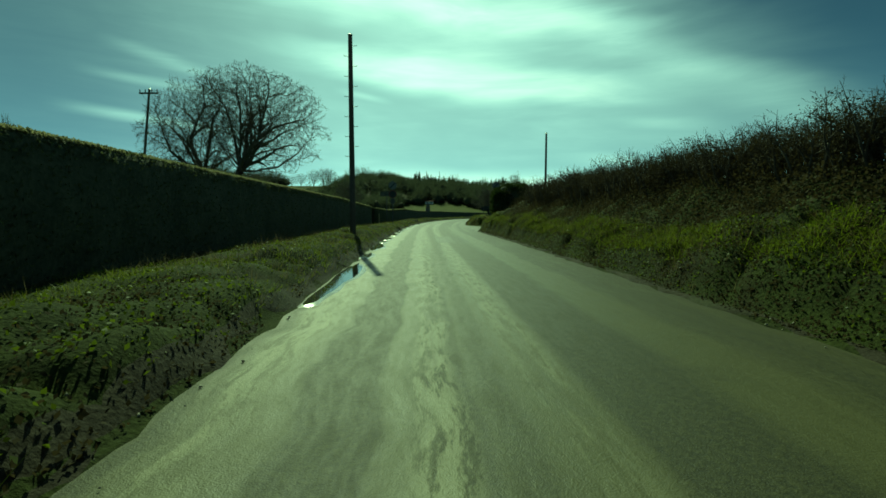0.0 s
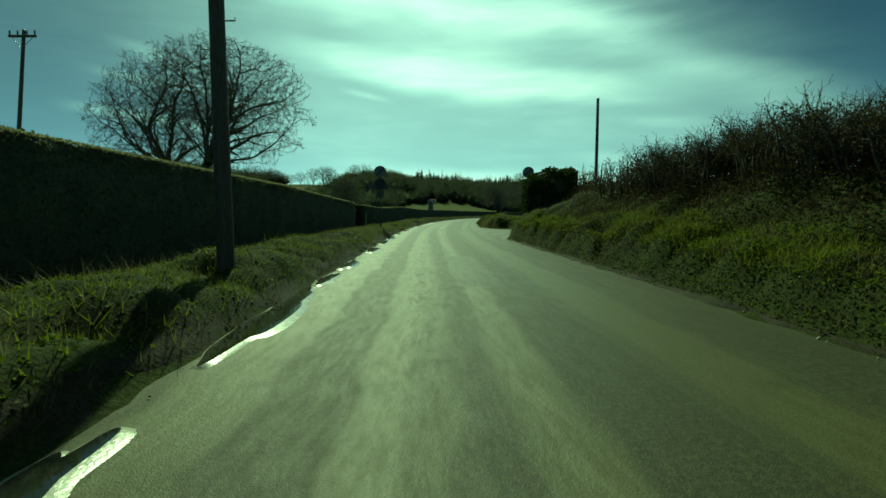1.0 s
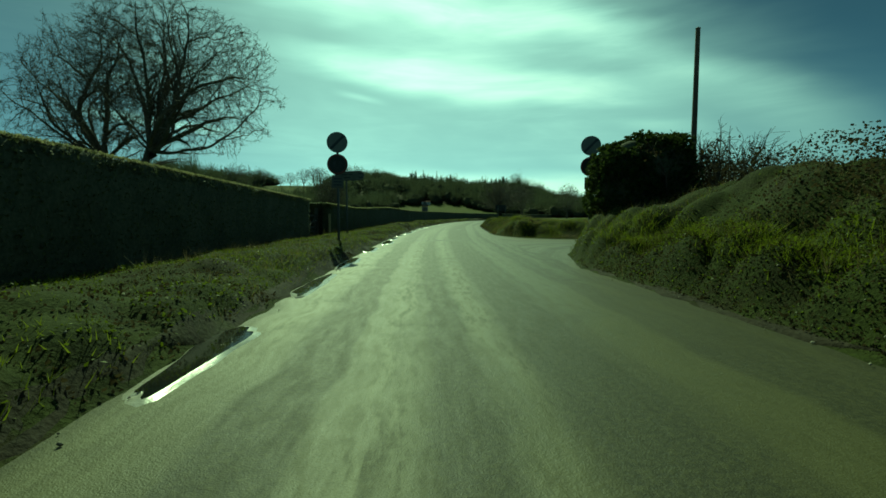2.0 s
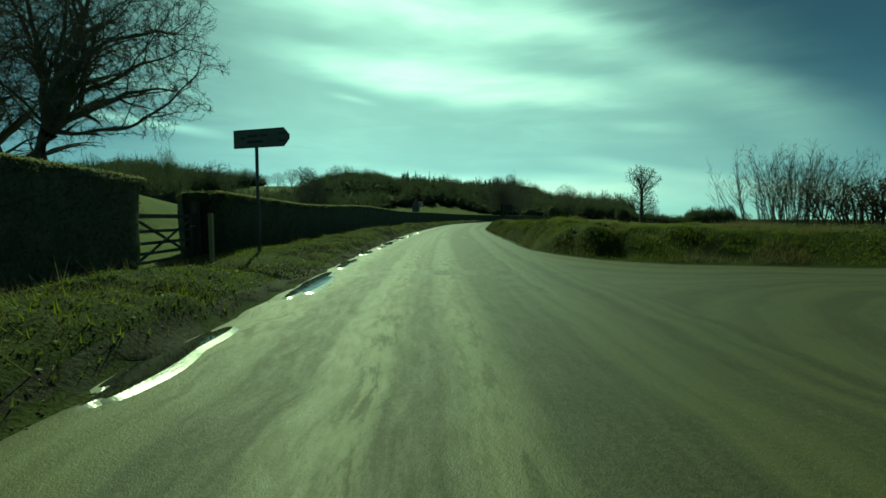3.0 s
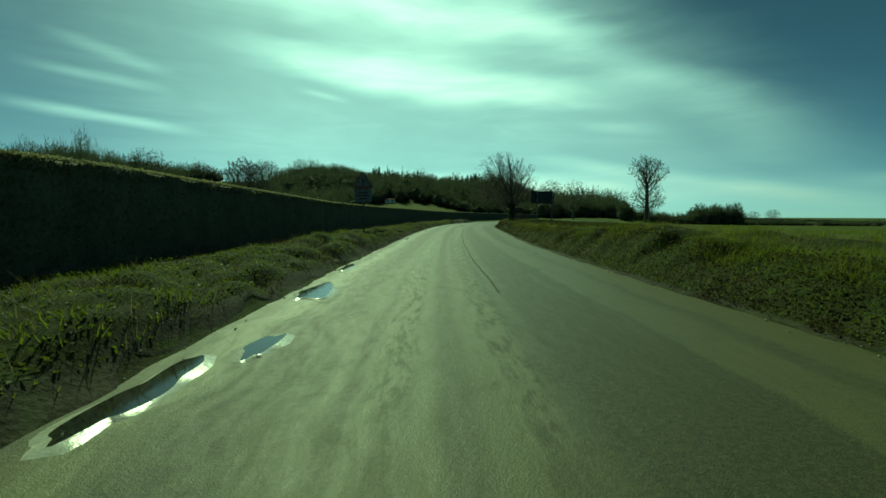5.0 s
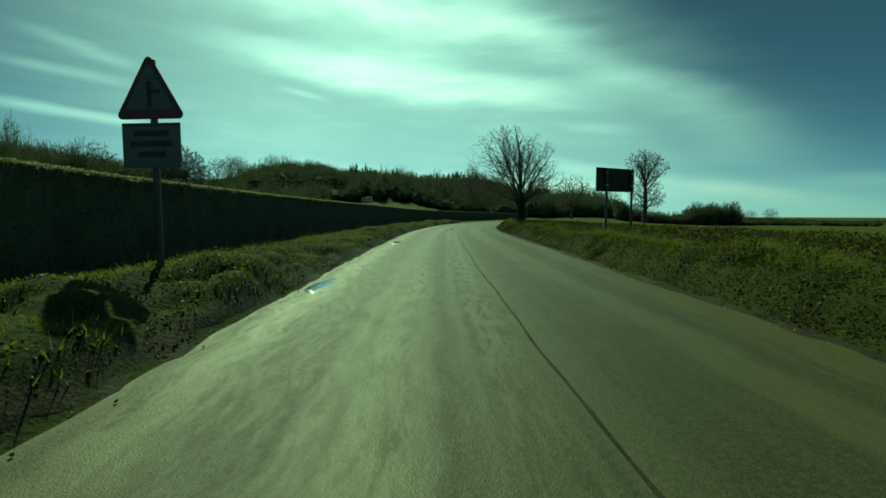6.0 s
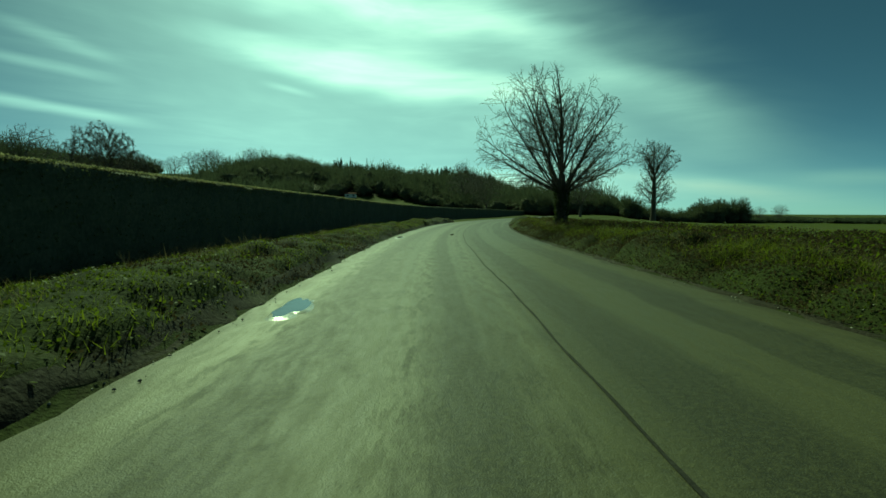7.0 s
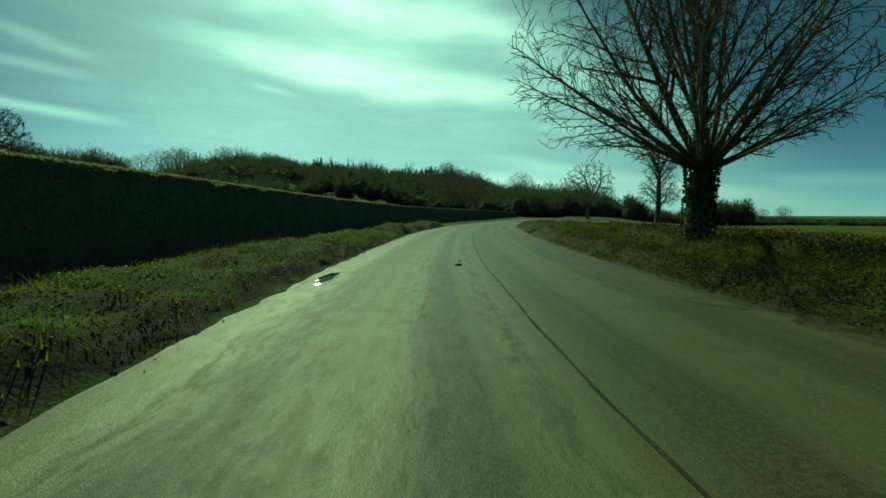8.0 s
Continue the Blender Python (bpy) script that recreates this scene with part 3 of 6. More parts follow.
def lane_patch(y0, y1, a, b, mat, lift, seed):
    """A resurfaced piece of lane, between two shares of the road's width."""
    yy = np.linspace(y0, y1, max(4, int((y1 - y0) / 0.8)))
    le, re = left_edge(yy), right_edge(yy)
    wob = 0.05 * np.sin(yy * 2.3 + seed)
    ob = strip("road_patch", le + (re - le) * a + wob, le + (re - le) * b - wob, yy, yy, mat, lift, 6, 0.0)
    co = np.empty(len(ob.data.vertices) * 3)
    ob.data.vertices.foreach_get("co", co)
    co = co.reshape(-1, 3)
    co[:, 2] = road_height(co[:, 0], co[:, 1]) + lift - (lift + 0.004) * ((co[:, 1] < y0 + 0.01) | (co[:, 1] > y1 - 0.01))
    ob.data.vertices.foreach_set("co", co.ravel())
    return tagged(ob, "darker repair patch in the worn asphalt", "road patch", "repairs in the lane", kind="structure")


lane_patch(18.4, 24.5, 0.42, 0.66, ASPHALT_NEW, 0.005, 1)
lane_patch(43.9, 45.1, 0.06, 0.72, ASPHALT_NEW, 0.005, 2)
lane_patch(60.0, 63.2, 0.40, 0.66, ASPHALT_NEW, 0.005, 3)


def seam(pts, wide):
    """A tar seam along the lane."""
    p = np.array(pts)
    yy = np.linspace(p[0, 0], p[-1, 0], 260)
    a = np.interp(yy, p[:, 0], p[:, 1]) + 0.003 * np.sin(yy * 0.9) + 0.0012 * np.sin(yy * 3.1)
    le, re = left_edge(yy), right_edge(yy)
    x = le + (re - le) * a
    w = wide * (0.7 + 0.4 * np.sin(yy * 3.7) ** 2)
    z = road_height(x, yy) + 0.006
    v = np.concatenate([np.stack([x - w, yy, z], 1), np.stack([x + w, yy, z], 1)])
    n = len(yy)
    return tagged(part("road_seam", Build().add(v, [(i, n + i, n + i + 1, i + 1) for i in range(n - 1)]), TAR), "dark tar seam running along the lane", "road seam", kind="structure")


seam(((70, 0.53), (92, 0.52), (112, 0.52), (134, 0.53)), 0.014)

# ---- verge growth ----
def verge_sheet(y0, y1, u1, side):
    yy = np.concatenate([np.arange(y0, 110, 0.12), np.arange(110, y1, 0.4)])
    uu = np.concatenate([np.array([-0.4, -0.2]), np.linspace(-0.06, 1.5, 17), np.linspace(1.6, u1, 16)])
    e = left_edge(yy) if side == "left" else right_edge(yy)
    x = e[:, None] + (-uu if side == "left" else uu)[None, :] + 0.5 * (crumbly(yy, 2.0) if side == "left" else crumbly(yy, 3.0))[:, None] * (uu < 0.5)[None, :]
    y = np.repeat(yy[:, None], len(uu), 1)
    z = land(x, y) + 0.012 - 0.10 * step(uu, u1 - 0.4, u1)[None, :]
    z[:, :3] = np.array([-0.03, -0.012, -0.008])
    m = len(uu)
    i, k = np.meshgrid(np.arange(len(yy) - 1), np.arange(m - 1), indexing="ij")
    f = np.stack([i * m + k, i * m + k + 1, (i + 1) * m + k + 1, (i + 1) * m + k], -1).reshape(-1, 4)
    tagged(part("verge", Build().add(np.stack([x, y, z], -1).reshape(-1, 3), f), VERGE, smooth=True), "mossy dark lumpy earth of the roadside verge", "verge", kind="structure")


verge_sheet(-8, 150, 3.9, "left")
verge_sheet(-8, 33.5, 4.2, "right")
verge_sheet(51.5, 150, 4.2, "right")
# the far corner of the junction
cx_, cv_ = np.meshgrid(np.arange(2.75, 24, 0.15), np.arange(-0.1, 7.0, 0.15), indexing="ij")
cy_ = np.minimum(mouth_far(cx_) + cv_, 51.6 + 0.02 * cv_)
m = cx_.shape[1]
i, k = np.meshgrid(np.arange(cx_.shape[0] - 1), np.arange(m - 1), indexing="ij")
f = np.stack([i * m + k, i * m + k + 1, (i + 1) * m + k + 1, (i + 1) * m + k], -1).reshape(-1, 4)
tagged(part("verge", Build().add(np.stack([cx_, cy_, land(cx_, cy_) + 0.014], -1).reshape(-1, 3), f), VERGE, smooth=True), "mossy bank round the corner of the junction", "verge", kind="structure")


def scatter(n, y0, y1, u0, u1, side, rng, skew=1.0):
    """Points on the verge: u is the distance out from the road's edge."""
    y = rng.uniform(y0, y1, n)
    u = u0 + (u1 - u0) * rng.uniform(0, 1, n) ** skew
    x = left_edge(y) - u if side == "left" else right_edge(y) + u
    if side == "right":
        gap = np.maximum(mouth_near(x) - y, y - mouth_far(x))
        keep = gap > 0.25
        x, y = x[keep], y[keep]
    return np.stack([x, y, land(x, y)], 1)


def drift(p, s, seed):
    return np.array([noise.noise((a * s, b * s, seed)) for a, b, _ in p])


def patchy(p, s, lo):
    """Keeps points in uneven drifts."""
    return p[drift(p, s, 3.3) > lo]


def clump(p):
    """How far up its clump a point stands, 0 to 1."""
    return 0.50 * tussocks(p[:, 0], p[:, 1], 1.25, 1.0) + 0.50 * tussocks(p[:, 0], p[:, 1], 0.62, 5.0)


def grass_stuff(name, label, roots, height, mat, rng, each=5, lean=0.5, width=0.008):
    roots = np.repeat(roots, each, 0)
    n = len(roots)
    turn = rng.uniform(0, 2 * math.pi, n)
    out = np.stack([np.cos(turn), np.sin(turn), np.zeros(n)], 1)
    side = np.stack([-np.sin(turn), np.cos(turn), np.zeros(n)], 1) * (width * rng.uniform(0.7, 1.5, n))[:, None]
    h = np.repeat(np.broadcast_to(height, n // each), each) * rng.uniform(0.55, 1.25, n)
    base = roots + out * rng.uniform(0, 0.06, (n, 1)) - np.array([0, 0, 0.03])
    tip = base + out * (lean * h * rng.uniform(0.2, 1.3, n))[:, None] + np.array([0, 0, 1]) * h[:, None]
    b = Build().add(np.stack([base - side, base + side, tip], 1).reshape(-1, 3), np.arange(3 * n).reshape(n, 3))
    return tagged(part(name, b, mat), label, "grass", kind="stuff")


rng = np.random.default_rng(11)
for side, label in (("left", "rough green grass along the hedge foot"), ("right", "rough green grass on the roadside bank")):
    left = side == "left"
    wide = 3.4 if left else 4.0
    # grass crowns the clumps, dead leaf and bramble fill the hollows
    r = scatter(80000 if left else 84000, -2, 135, 0.12, wide, side, rng, 0.9)
    if left:
        r = r[clump(r) + 0.75 * drift(r, 0.38, 3.3) > 0.37]
    else:
        # a sunny belt half way up the near bank, and the flat top of the far one
        u, near_bank = r[:, 0] - right_edge(r[:, 1]), r[:, 1] < 43
        share = np.where(near_bank, step(u, 0.30, 0.65) * (1 - 0.92 * step(u, 1.05, 1.5)), 0.40 + 0.60 * step(u, 0.6, 1.1))
        mound = clump(r) + 0.75 * drift(r, 0.38, 3.3) + np.where(near_bank, 0.0, 0.55 * step(u, 0.7, 1.2))
        r = r[(mound > 0.28) & (rng.uniform(0, 1, len(r)) < share)]
    tall = 0.04 + (0.11 if left else 0.13) * np.clip(drift(r, 0.8, 7.7) + 0.40, 0, 1)
    grass_stuff("grass", label, r, tall, GRASS, rng, 2, 1.2, 0.006)
    r = patchy(scatter(14000, -2, 150, 0.1, wide, side, rng), 0.4, 0.0)
    grass_stuff("dead_grass", "pale dead grass and stalks among the verge growth", r, rng.uniform(0.08, 0.32, len(r)), STRAW, rng, 3, 1.0, 0.0035)
    r = scatter(110000, -2, 135, 0.0, wide, side, rng, 1.3)
    r = r[clump(r) + 0.5 * drift(r, 0.38, 3.3) < 0.5]
    if not left:
        r = r[(r[:, 1] < 43) | (r[:, 0] - right_edge(r[:, 1]) < 1.2)]
    r[:, 2] += rng.uniform(0, 0.10, len(r))
    v, q = leaves(r, 0.026, rng, 0.6, 1.5)
    tagged(part("leaf_litter", Build().add(v, q), BRAMBLE), "brown dead leaves and bramble in the verge hollows", "leaf litter", kind="stuff")
    r = scatter(95000 if left else 60000, -2, 135, 0.12, wide - 0.2 if left else 1.35, side, rng)
    f = drift(r, 0.7, 9.1)
    on = clump(r) + 0.5 * f + 0.5 * drift(r, 0.38, 3.3) > (0.47 if left else 0.34)
    if not left:
        u = r[:, 0] - right_edge(r[:, 1])
        on &= np.where(r[:, 1] < 43, u > 0.12, (u > 0.8) & (u < 1.3))
    r, f = r[on], f[on]
    r[:, 2] += rng.uniform(0.0, 1, len(r)) ** 1.4 * (0.04 + 0.09 * np.clip(f + 0.2, 0, 1))
    v, q = leaves(r, 0.026, rng, 0.9, 1.6)
    tagged(part("verge_plants", Build().add(v, q), WEED), "low leafy weeds crowding the tops of the verge", "weeds", kind="stuff")

r = patchy(np.concatenate([scatter(9000, -2, 34, 0.5, 1.4, "right", rng), scatter(26000, 51, 125, 0.8, 2.4, "right", rng)]), 0.7, -0.05)
grass_stuff("grass", "longer tufts of grass along the crest of the bank", r, rng.uniform(0.10, 0.24, len(r)), GRASS, rng, 4, 1.4, 0.0035)
x = rng.uniform(2.8, 20.0, 24000)
y = mouth_far(x) + rng.uniform(0.2, 5.0, len(x))
r = patchy(np.stack([x, y, land(x, y)], 1), 0.5, -0.28)
grass_stuff("grass", "rough grass round the corner of the junction", r, rng.uniform(0.06, 0.16, len(r)), GRASS, rng, 4, 1.0, 0.0035)

r = patchy(np.stack([x, y, land(x, y)], 1), 0.6, 0.05)
grass_stuff("dead_grass", "pale dead grass round the corner of the junction", r, rng.uniform(0.10, 0.34, len(r)), STRAW, rng, 3, 1.0, 0.004)

n = 60000
y = rng.uniform(56, 128, n)
x = right_edge(y) + 3.2 + 15 * rng.uniform(0, 1, n) ** 1.5
r = np.stack([x, y, land(x, y)], 1)
r = r[drift(r, 0.22, 6.1) > -0.18]
grass_stuff("grass", "young grass of the field beyond the bank", r, 0.07 + 0.10 * np.clip(drift(r, 0.5, 2.7) + 0.3, 0, 1), GRASS, rng, 2, 0.9, 0.007)

r = patchy(np.concatenate([scatter(9000, -2, 32, 0.6, 1.6, "right", rng), scatter(46000, 51, 128, 0.7, 4.5, "right", rng)]), 0.55, -0.12)
grass_stuff("dead_grass", "yellowing rough grass over the top of the bank", r, rng.uniform(0.06, 0.17, len(r)), STRAW, rng, 3, 1.1, 0.0032)

# crumbled soil and stones at the road's edges
rng = np.random.default_rng(17)
for side in ("left", "right"):
    yy = np.concatenate([np.arange(-8, 33 if side == "right" else 150, 0.25), np.arange(53, 150, 0.25) if side == "right" else np.array([])])
    for chunk in (yy[yy < 40], yy[yy > 40]):
        if len(chunk) < 3:
            continue
        e = left_edge(chunk) if side == "left" else right_edge(chunk)
        s = -1 if side == "left" else 1
        reach = 0.0 if side == "left" else 0.03
        inner, outer = e - s * (reach + crumbly(chunk, 2.0) * 0.9 + 0.04 * np.sin(chunk * 7.3)), e + s * (0.22 if side == "left" else 0.12)
        n = len(chunk)
        rows = []
        for k in np.linspace(0, 1, 6):
            x = inner * (1 - k) + outer * k
            z = np.maximum(land(x, chunk), np.where(k < 0.6, road_height(x, chunk), -9)) + 0.012 + 0.03 * math.sin(k * math.pi) * (0.6 + 0.5 * np.sin(chunk * 2.1 + 3 * k))
            if k == 0:
                z = road_height(x, chunk) - 0.01
            rows.append(np.stack([x, chunk, z], 1))
        f = np.array([(j * n + i, j * n + i + 1, (j + 1) * n + i + 1, (j + 1) * n + i) for j in range(5) for i in range(n - 1)])
        tagged(part("verge_soil", Build().add(np.concatenate(rows), f), EARTH, smooth=True), "muddy crumbling soil edge between road and verge", "verge", kind="structure")
    p = scatter(900, 0, 140, -0.25, 0.5, side, rng)
    p[:, 2] = np.maximum(p[:, 2], road_height(p[:, 0], p[:, 1])) + 0.015
    s = rng.uniform(0.006, 0.020, len(p))[:, None, None]
    shape = np.array([(1, 0, 0), (-0.6, 0.8, 0), (-0.5, -0.9, 0), (0.1, 0, 0.9), (0, 0.1, -0.7)])
    v = p[:, None, :] + s * (shape[None] + rng.normal(0, 0.2, (len(p), 5, 3)))
    f = np.array([(0, 1, 3), (1, 2, 3), (2, 0, 3), (1, 0, 4), (2, 1, 4), (0, 2, 4)])
    faces = (np.arange(len(p))[:, None, None] * 5 + f[None]).reshape(-1, 3)
    tagged(part("loose_stones", Build().add(v.reshape(-1, 3), faces), STONE), "loose chippings and clods along the road edge", "stones", kind="stuff")


# ---- trimmed hedge ----
def hedge_line(y):
    return left_edge(np.minimum(y, 190)) - 4.1 - 0.25 * step(y, 60, 90) + 0.45 * np.maximum(np.asarray(y, float) - 190, 0)


def hedge_top(y):
    return np.interp(y, (-20, 30, 43, 47, 56, 61, 66, 72, 80, 88, 95, 118, 160, 300), (2.36, 2.34, 2.08, 1.98, 1.84, 1.92, 2.06, 2.16, 2.08, 2.00, 2.01, 2.14, 2.02, 1.9))


def hedge(y0, y1, label, seed, density):
    rng = np.random.default_rng(seed)
    ob = thing("hedge", (0, 0, 0), label, "hedge", "hedges along the field")
    n = int((y1 - y0) / 0.3) + 1
    y = np.linspace(y0, y1, n)
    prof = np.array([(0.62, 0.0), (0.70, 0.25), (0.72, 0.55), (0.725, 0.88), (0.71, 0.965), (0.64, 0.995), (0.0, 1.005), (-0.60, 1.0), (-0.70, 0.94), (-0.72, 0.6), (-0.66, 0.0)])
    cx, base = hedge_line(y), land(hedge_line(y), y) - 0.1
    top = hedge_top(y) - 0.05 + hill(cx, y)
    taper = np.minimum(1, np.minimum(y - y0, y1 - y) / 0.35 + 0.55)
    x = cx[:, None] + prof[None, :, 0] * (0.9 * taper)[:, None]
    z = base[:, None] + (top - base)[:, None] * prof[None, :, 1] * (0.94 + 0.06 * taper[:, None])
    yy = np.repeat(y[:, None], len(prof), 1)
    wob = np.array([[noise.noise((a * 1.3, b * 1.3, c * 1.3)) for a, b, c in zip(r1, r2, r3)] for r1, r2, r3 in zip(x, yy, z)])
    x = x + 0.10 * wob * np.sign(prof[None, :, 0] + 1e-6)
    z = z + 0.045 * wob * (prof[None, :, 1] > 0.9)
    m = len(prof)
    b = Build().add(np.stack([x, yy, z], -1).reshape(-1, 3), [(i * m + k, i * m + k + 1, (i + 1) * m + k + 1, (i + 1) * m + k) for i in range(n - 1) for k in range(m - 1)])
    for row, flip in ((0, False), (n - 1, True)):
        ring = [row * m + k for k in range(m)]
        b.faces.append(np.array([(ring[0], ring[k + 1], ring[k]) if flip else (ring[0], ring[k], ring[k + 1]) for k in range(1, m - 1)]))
    part("body", b, HEDGE_SHADE_CORE, ob, smooth=True)
    # leaves and short twigs over all its faces
    count = int(density * (y1 - y0))
    i, k = (rng.uniform(0, 1, count) ** (1.0 if y1 < 100 else 1.7) * (n - 1)).astype(int), rng.integers(0, m - 1, count)
    k = np.where(rng.uniform(0, 1, count) < 0.45, rng.integers(0, 4, count), k)
    a, c = rng.uniform(0, 1, (2, count))
    p = np.stack([x, yy, z], -1)
    pts = (p[i, k] * ((1 - a) * (1 - c))[:, None] + p[i + 1, k] * (a * (1 - c))[:, None] + p[i, k + 1] * ((1 - a) * c)[:, None] + p[i + 1, k + 1] * (a * c)[:, None])
    pts += rng.normal(0, 0.022, pts.shape)
    part("leaves", Build().add(*leaves(pts, 0.034, rng, 0.2)), HEDGE, ob, "small dull green hedge leaves")["kind"] = "stuff"
    crest = rng.uniform(y0, min(y1, 150), int(110 * (min(y1, 150) - y0)))
    cxp = hedge_line(crest) + rng.uniform(-0.5, 0.58, len(crest))
    roots = np.stack([cxp, crest, hedge_top(crest) - 0.06 + hill(cxp, crest)], 1)
    v, q, t = blades(roots, np.full(len(crest), 0.022), rng, 1.3, 0.005, 1)
    b = Build().add(v, q)
    b.faces.append(t)
    part("shoot_growth", b, HEDGE_LIT_TIP, ob, "cut shoots along the flat top, toned as sunlit")["kind"] = "stuff"
    # leaves along the road-side top edge, coloured as a sunlit rim
    edge = rng.uniform(y0, min(y1, 140), int(420 * (min(y1, 140) - y0)))
    over = rng.uniform(0, 1, len(edge))
    at = hedge_line(edge) + 0.655 - 0.10 * over
    pts = np.stack([at, edge, hedge_top(edge) - 0.075 + 0.05 * over + hill(at, edge)], 1) + rng.normal(0, 0.009, (len(edge), 3))
    part("cut_edge", Build().add(*leaves(pts, 0.026, rng, 0.6, 2.2)), HEDGE_LIT_TIP, ob, "flailed top edge with the sunlit rim in its colour")["kind"] = "stuff"
    face = rng.uniform(y0, y1, int(26 * (y1 - y0)))
    roots = np.stack([hedge_line(face) + 0.58 + rng.uniform(-0.05, 0.08, len(face)), face, land(hedge_line(face), face) + rng.uniform(0.1, 1.7, len(face))], 1)
    v, q, t = blades(roots, np.full(len(face), 0.22), rng, 0.9, 0.004, 1)
    b = Build().add(v, q)
    b.faces.append(t)
    part("twig_growth", b, TWIG, ob, "thin grey-brown twigs on its face")["kind"] = "stuff"
    return ob


hedge(-14, 44.6, "tall trimmed dark green hedge, flat top toned as sunlit", 21, 900)
hedge(47.75, 290, "lower trimmed dark green hedge beyond the field gate", 22, 440)


# ---- trees without leaves ----
def grow(rng, stems, levels, inside=None, tip=0.004):
    """Branching wood. stems: points from the foot up, radius at the foot, then limbs that leave it as (share of the way up, direction, length, radius).
    levels, from limb to twig: (pace, wander, lift, first fork, gap, angle, share)."""
    pos, parent, rad, queue = [], [], [], []
    for points, radius, limbs in stems:
        pos.append(np.array(points[0], float)), parent.append(-1), rad.append(radius)
        line = [len(pos) - 1]
        for k in range(1, len(points)):
            a, b = np.array(points[k - 1], float), np.array(points[k], float)
            n = max(1, int(np.linalg.norm(b - a) / (2.2 * levels[0][0])))
            for j in range(1, n + 1):
                pos.append(a + (b - a) * j / n + rng.normal(0, 0.02 * radius, 3)), parent.append(line[-1])
                rad.append(radius * (1 - 0.45 * (k - 1 + j / n) / (len(points) - 1)))
                line.append(len(pos) - 1)
        for share, way, length, r in limbs:
            queue.append((line[min(len(line) - 1, int(round(share * (len(line) - 1))))], np.array(way, float), length, r, 0))
    while queue:
        at, d, length, r, k = queue.pop()
        pace, wander, lift, first, gap, angle, share = levels[k]
        n = max(2, int(length / pace))
        d = d / np.linalg.norm(d)
        p, way, line = pos[at], [], []
        for jolt in rng.normal(0, wander, (n, 3)):
            d = d + jolt
            d[2] += lift
            d = d / math.sqrt(d[0] * d[0] + d[1] * d[1] + d[2] * d[2])
            p = p + d * pace
            if inside is not None and line and not inside(p):
                break
            line.append(p), way.append(d)
        n, length = len(line), len(line) * pace
        fork = first * length * rng.uniform(0.7, 1.3)
        for j in range(n):
            here = max(tip, r * (1 - 0.85 * (j + 1) / n))
            pos.append(line[j]), parent.append(at), rad.append(here)
            at, run = len(pos) - 1, (j + 1) * pace
            while k + 1 < len(levels) and run >= fork and j < n - 1:
                a = radians(angle) * rng.uniform(0.65, 1.3)
                out = np.cross(way[j], rng.normal(size=3))
                out /= np.linalg.norm(out) + 1e-9
                queue.append((at, way[j] * math.cos(a) + out * math.sin(a), max(2.2 * levels[k + 1][0], share * (length - 0.75 * run) * rng.uniform(0.65, 1.2)), here * rng.uniform(0.5, 0.75), k + 1))
                fork += gap * rng.uniform(0.6, 1.4)
    parent = np.array(parent)
    return np.array(pos), parent, np.array(rad), np.bincount(parent[parent >= 0], minlength=len(pos))


def filled(rng, bones, lobes, low, pace, count, bole, tip, reach=8.0, jitter=0.20, fullness=0.40):
    """Grown limbs that go on branching towards scattered points of space until they fill their outline."""
    P, parent, rad, kids = bones
    parent = list(parent)
    q = rng.normal(size=(count * 2, 3))
    q /= np.linalg.norm(q, axis=1)[:, None]
    q = q * (rng.uniform(0.10, 1, (len(q), 1)) ** fullness) * (1 + 0.07 * np.sin(q[:, :1] * 7 + 1) * np.cos(q[:, 1:2] * 6) + 0.08 * np.sin(q[:, 2:] * 9 + q[:, :1] * 8))
    which = rng.integers(0, len(lobes), len(q))
    goals = np.array([c for c, r in lobes])[which] + q * np.array([r for c, r in lobes])[which]
    goals = goals[goals[:, 2] > low][:count]
    d2 = (goals ** 2).sum(1)[:, None] + (P ** 2).sum(1)[None] - 2 * goals @ P.T
    near, best = d2.argmin(1), d2.min(1)
    sprung = np.zeros(400000, int)
    for _ in range(90):
        live = best < reach * reach
        if not live.any():
            break
        way = np.zeros((len(P), 3))
        d = goals[live] - P[near[live]]
        np.add.at(way, near[live], d / (np.linalg.norm(d, axis=1)[:, None] + 1e-9))
        grows = np.unique(near[live])
        grows = grows[sprung[grows] < 4]
        if not len(grows):
            break
        sprung[grows] += 1
        w = way[grows]
        w = w / (np.linalg.norm(w, axis=1)[:, None] + 1e-9) + rng.normal(0, jitter, w.shape)
        w /= np.linalg.norm(w, axis=1)[:, None]
        fresh = P[grows] + w * pace
        first = len(P)
        P = np.concatenate([P, fresh])
        parent += list(grows)
        d2 = (goals ** 2).sum(1)[:, None] + (fresh ** 2).sum(1)[None] - 2 * goals @ fresh.T
        k = d2.min(1)
        closer = k < best
        near[closer] = d2.argmin(1)[closer] + first
        best = np.minimum(best, k)
        keep = best > (1.45 * pace) ** 2
        goals, near, best = goals[keep], near[keep], best[keep]
        if not len(goals):
            break
    parent = np.array(parent)
    kids = np.bincount(parent[parent >= 0], minlength=len(P))
    flow = np.where(kids == 0, 1.0, 0.0)
    depth = np.zeros(len(P), int)
    for i in range(len(P)):
        if parent[i] >= 0:
            depth[i] = depth[parent[i]] + 1
    for i in np.argsort(-depth, kind="stable"):
        if parent[i] >= 0:
            flow[parent[i]] += flow[i]
    thick = np.maximum(tip, bole * (flow / flow.max()) ** 0.52)
    thick[:len(rad)] = np.maximum(thick[:len(rad)], 0.95 * rad)
    return P, parent, thick, kids


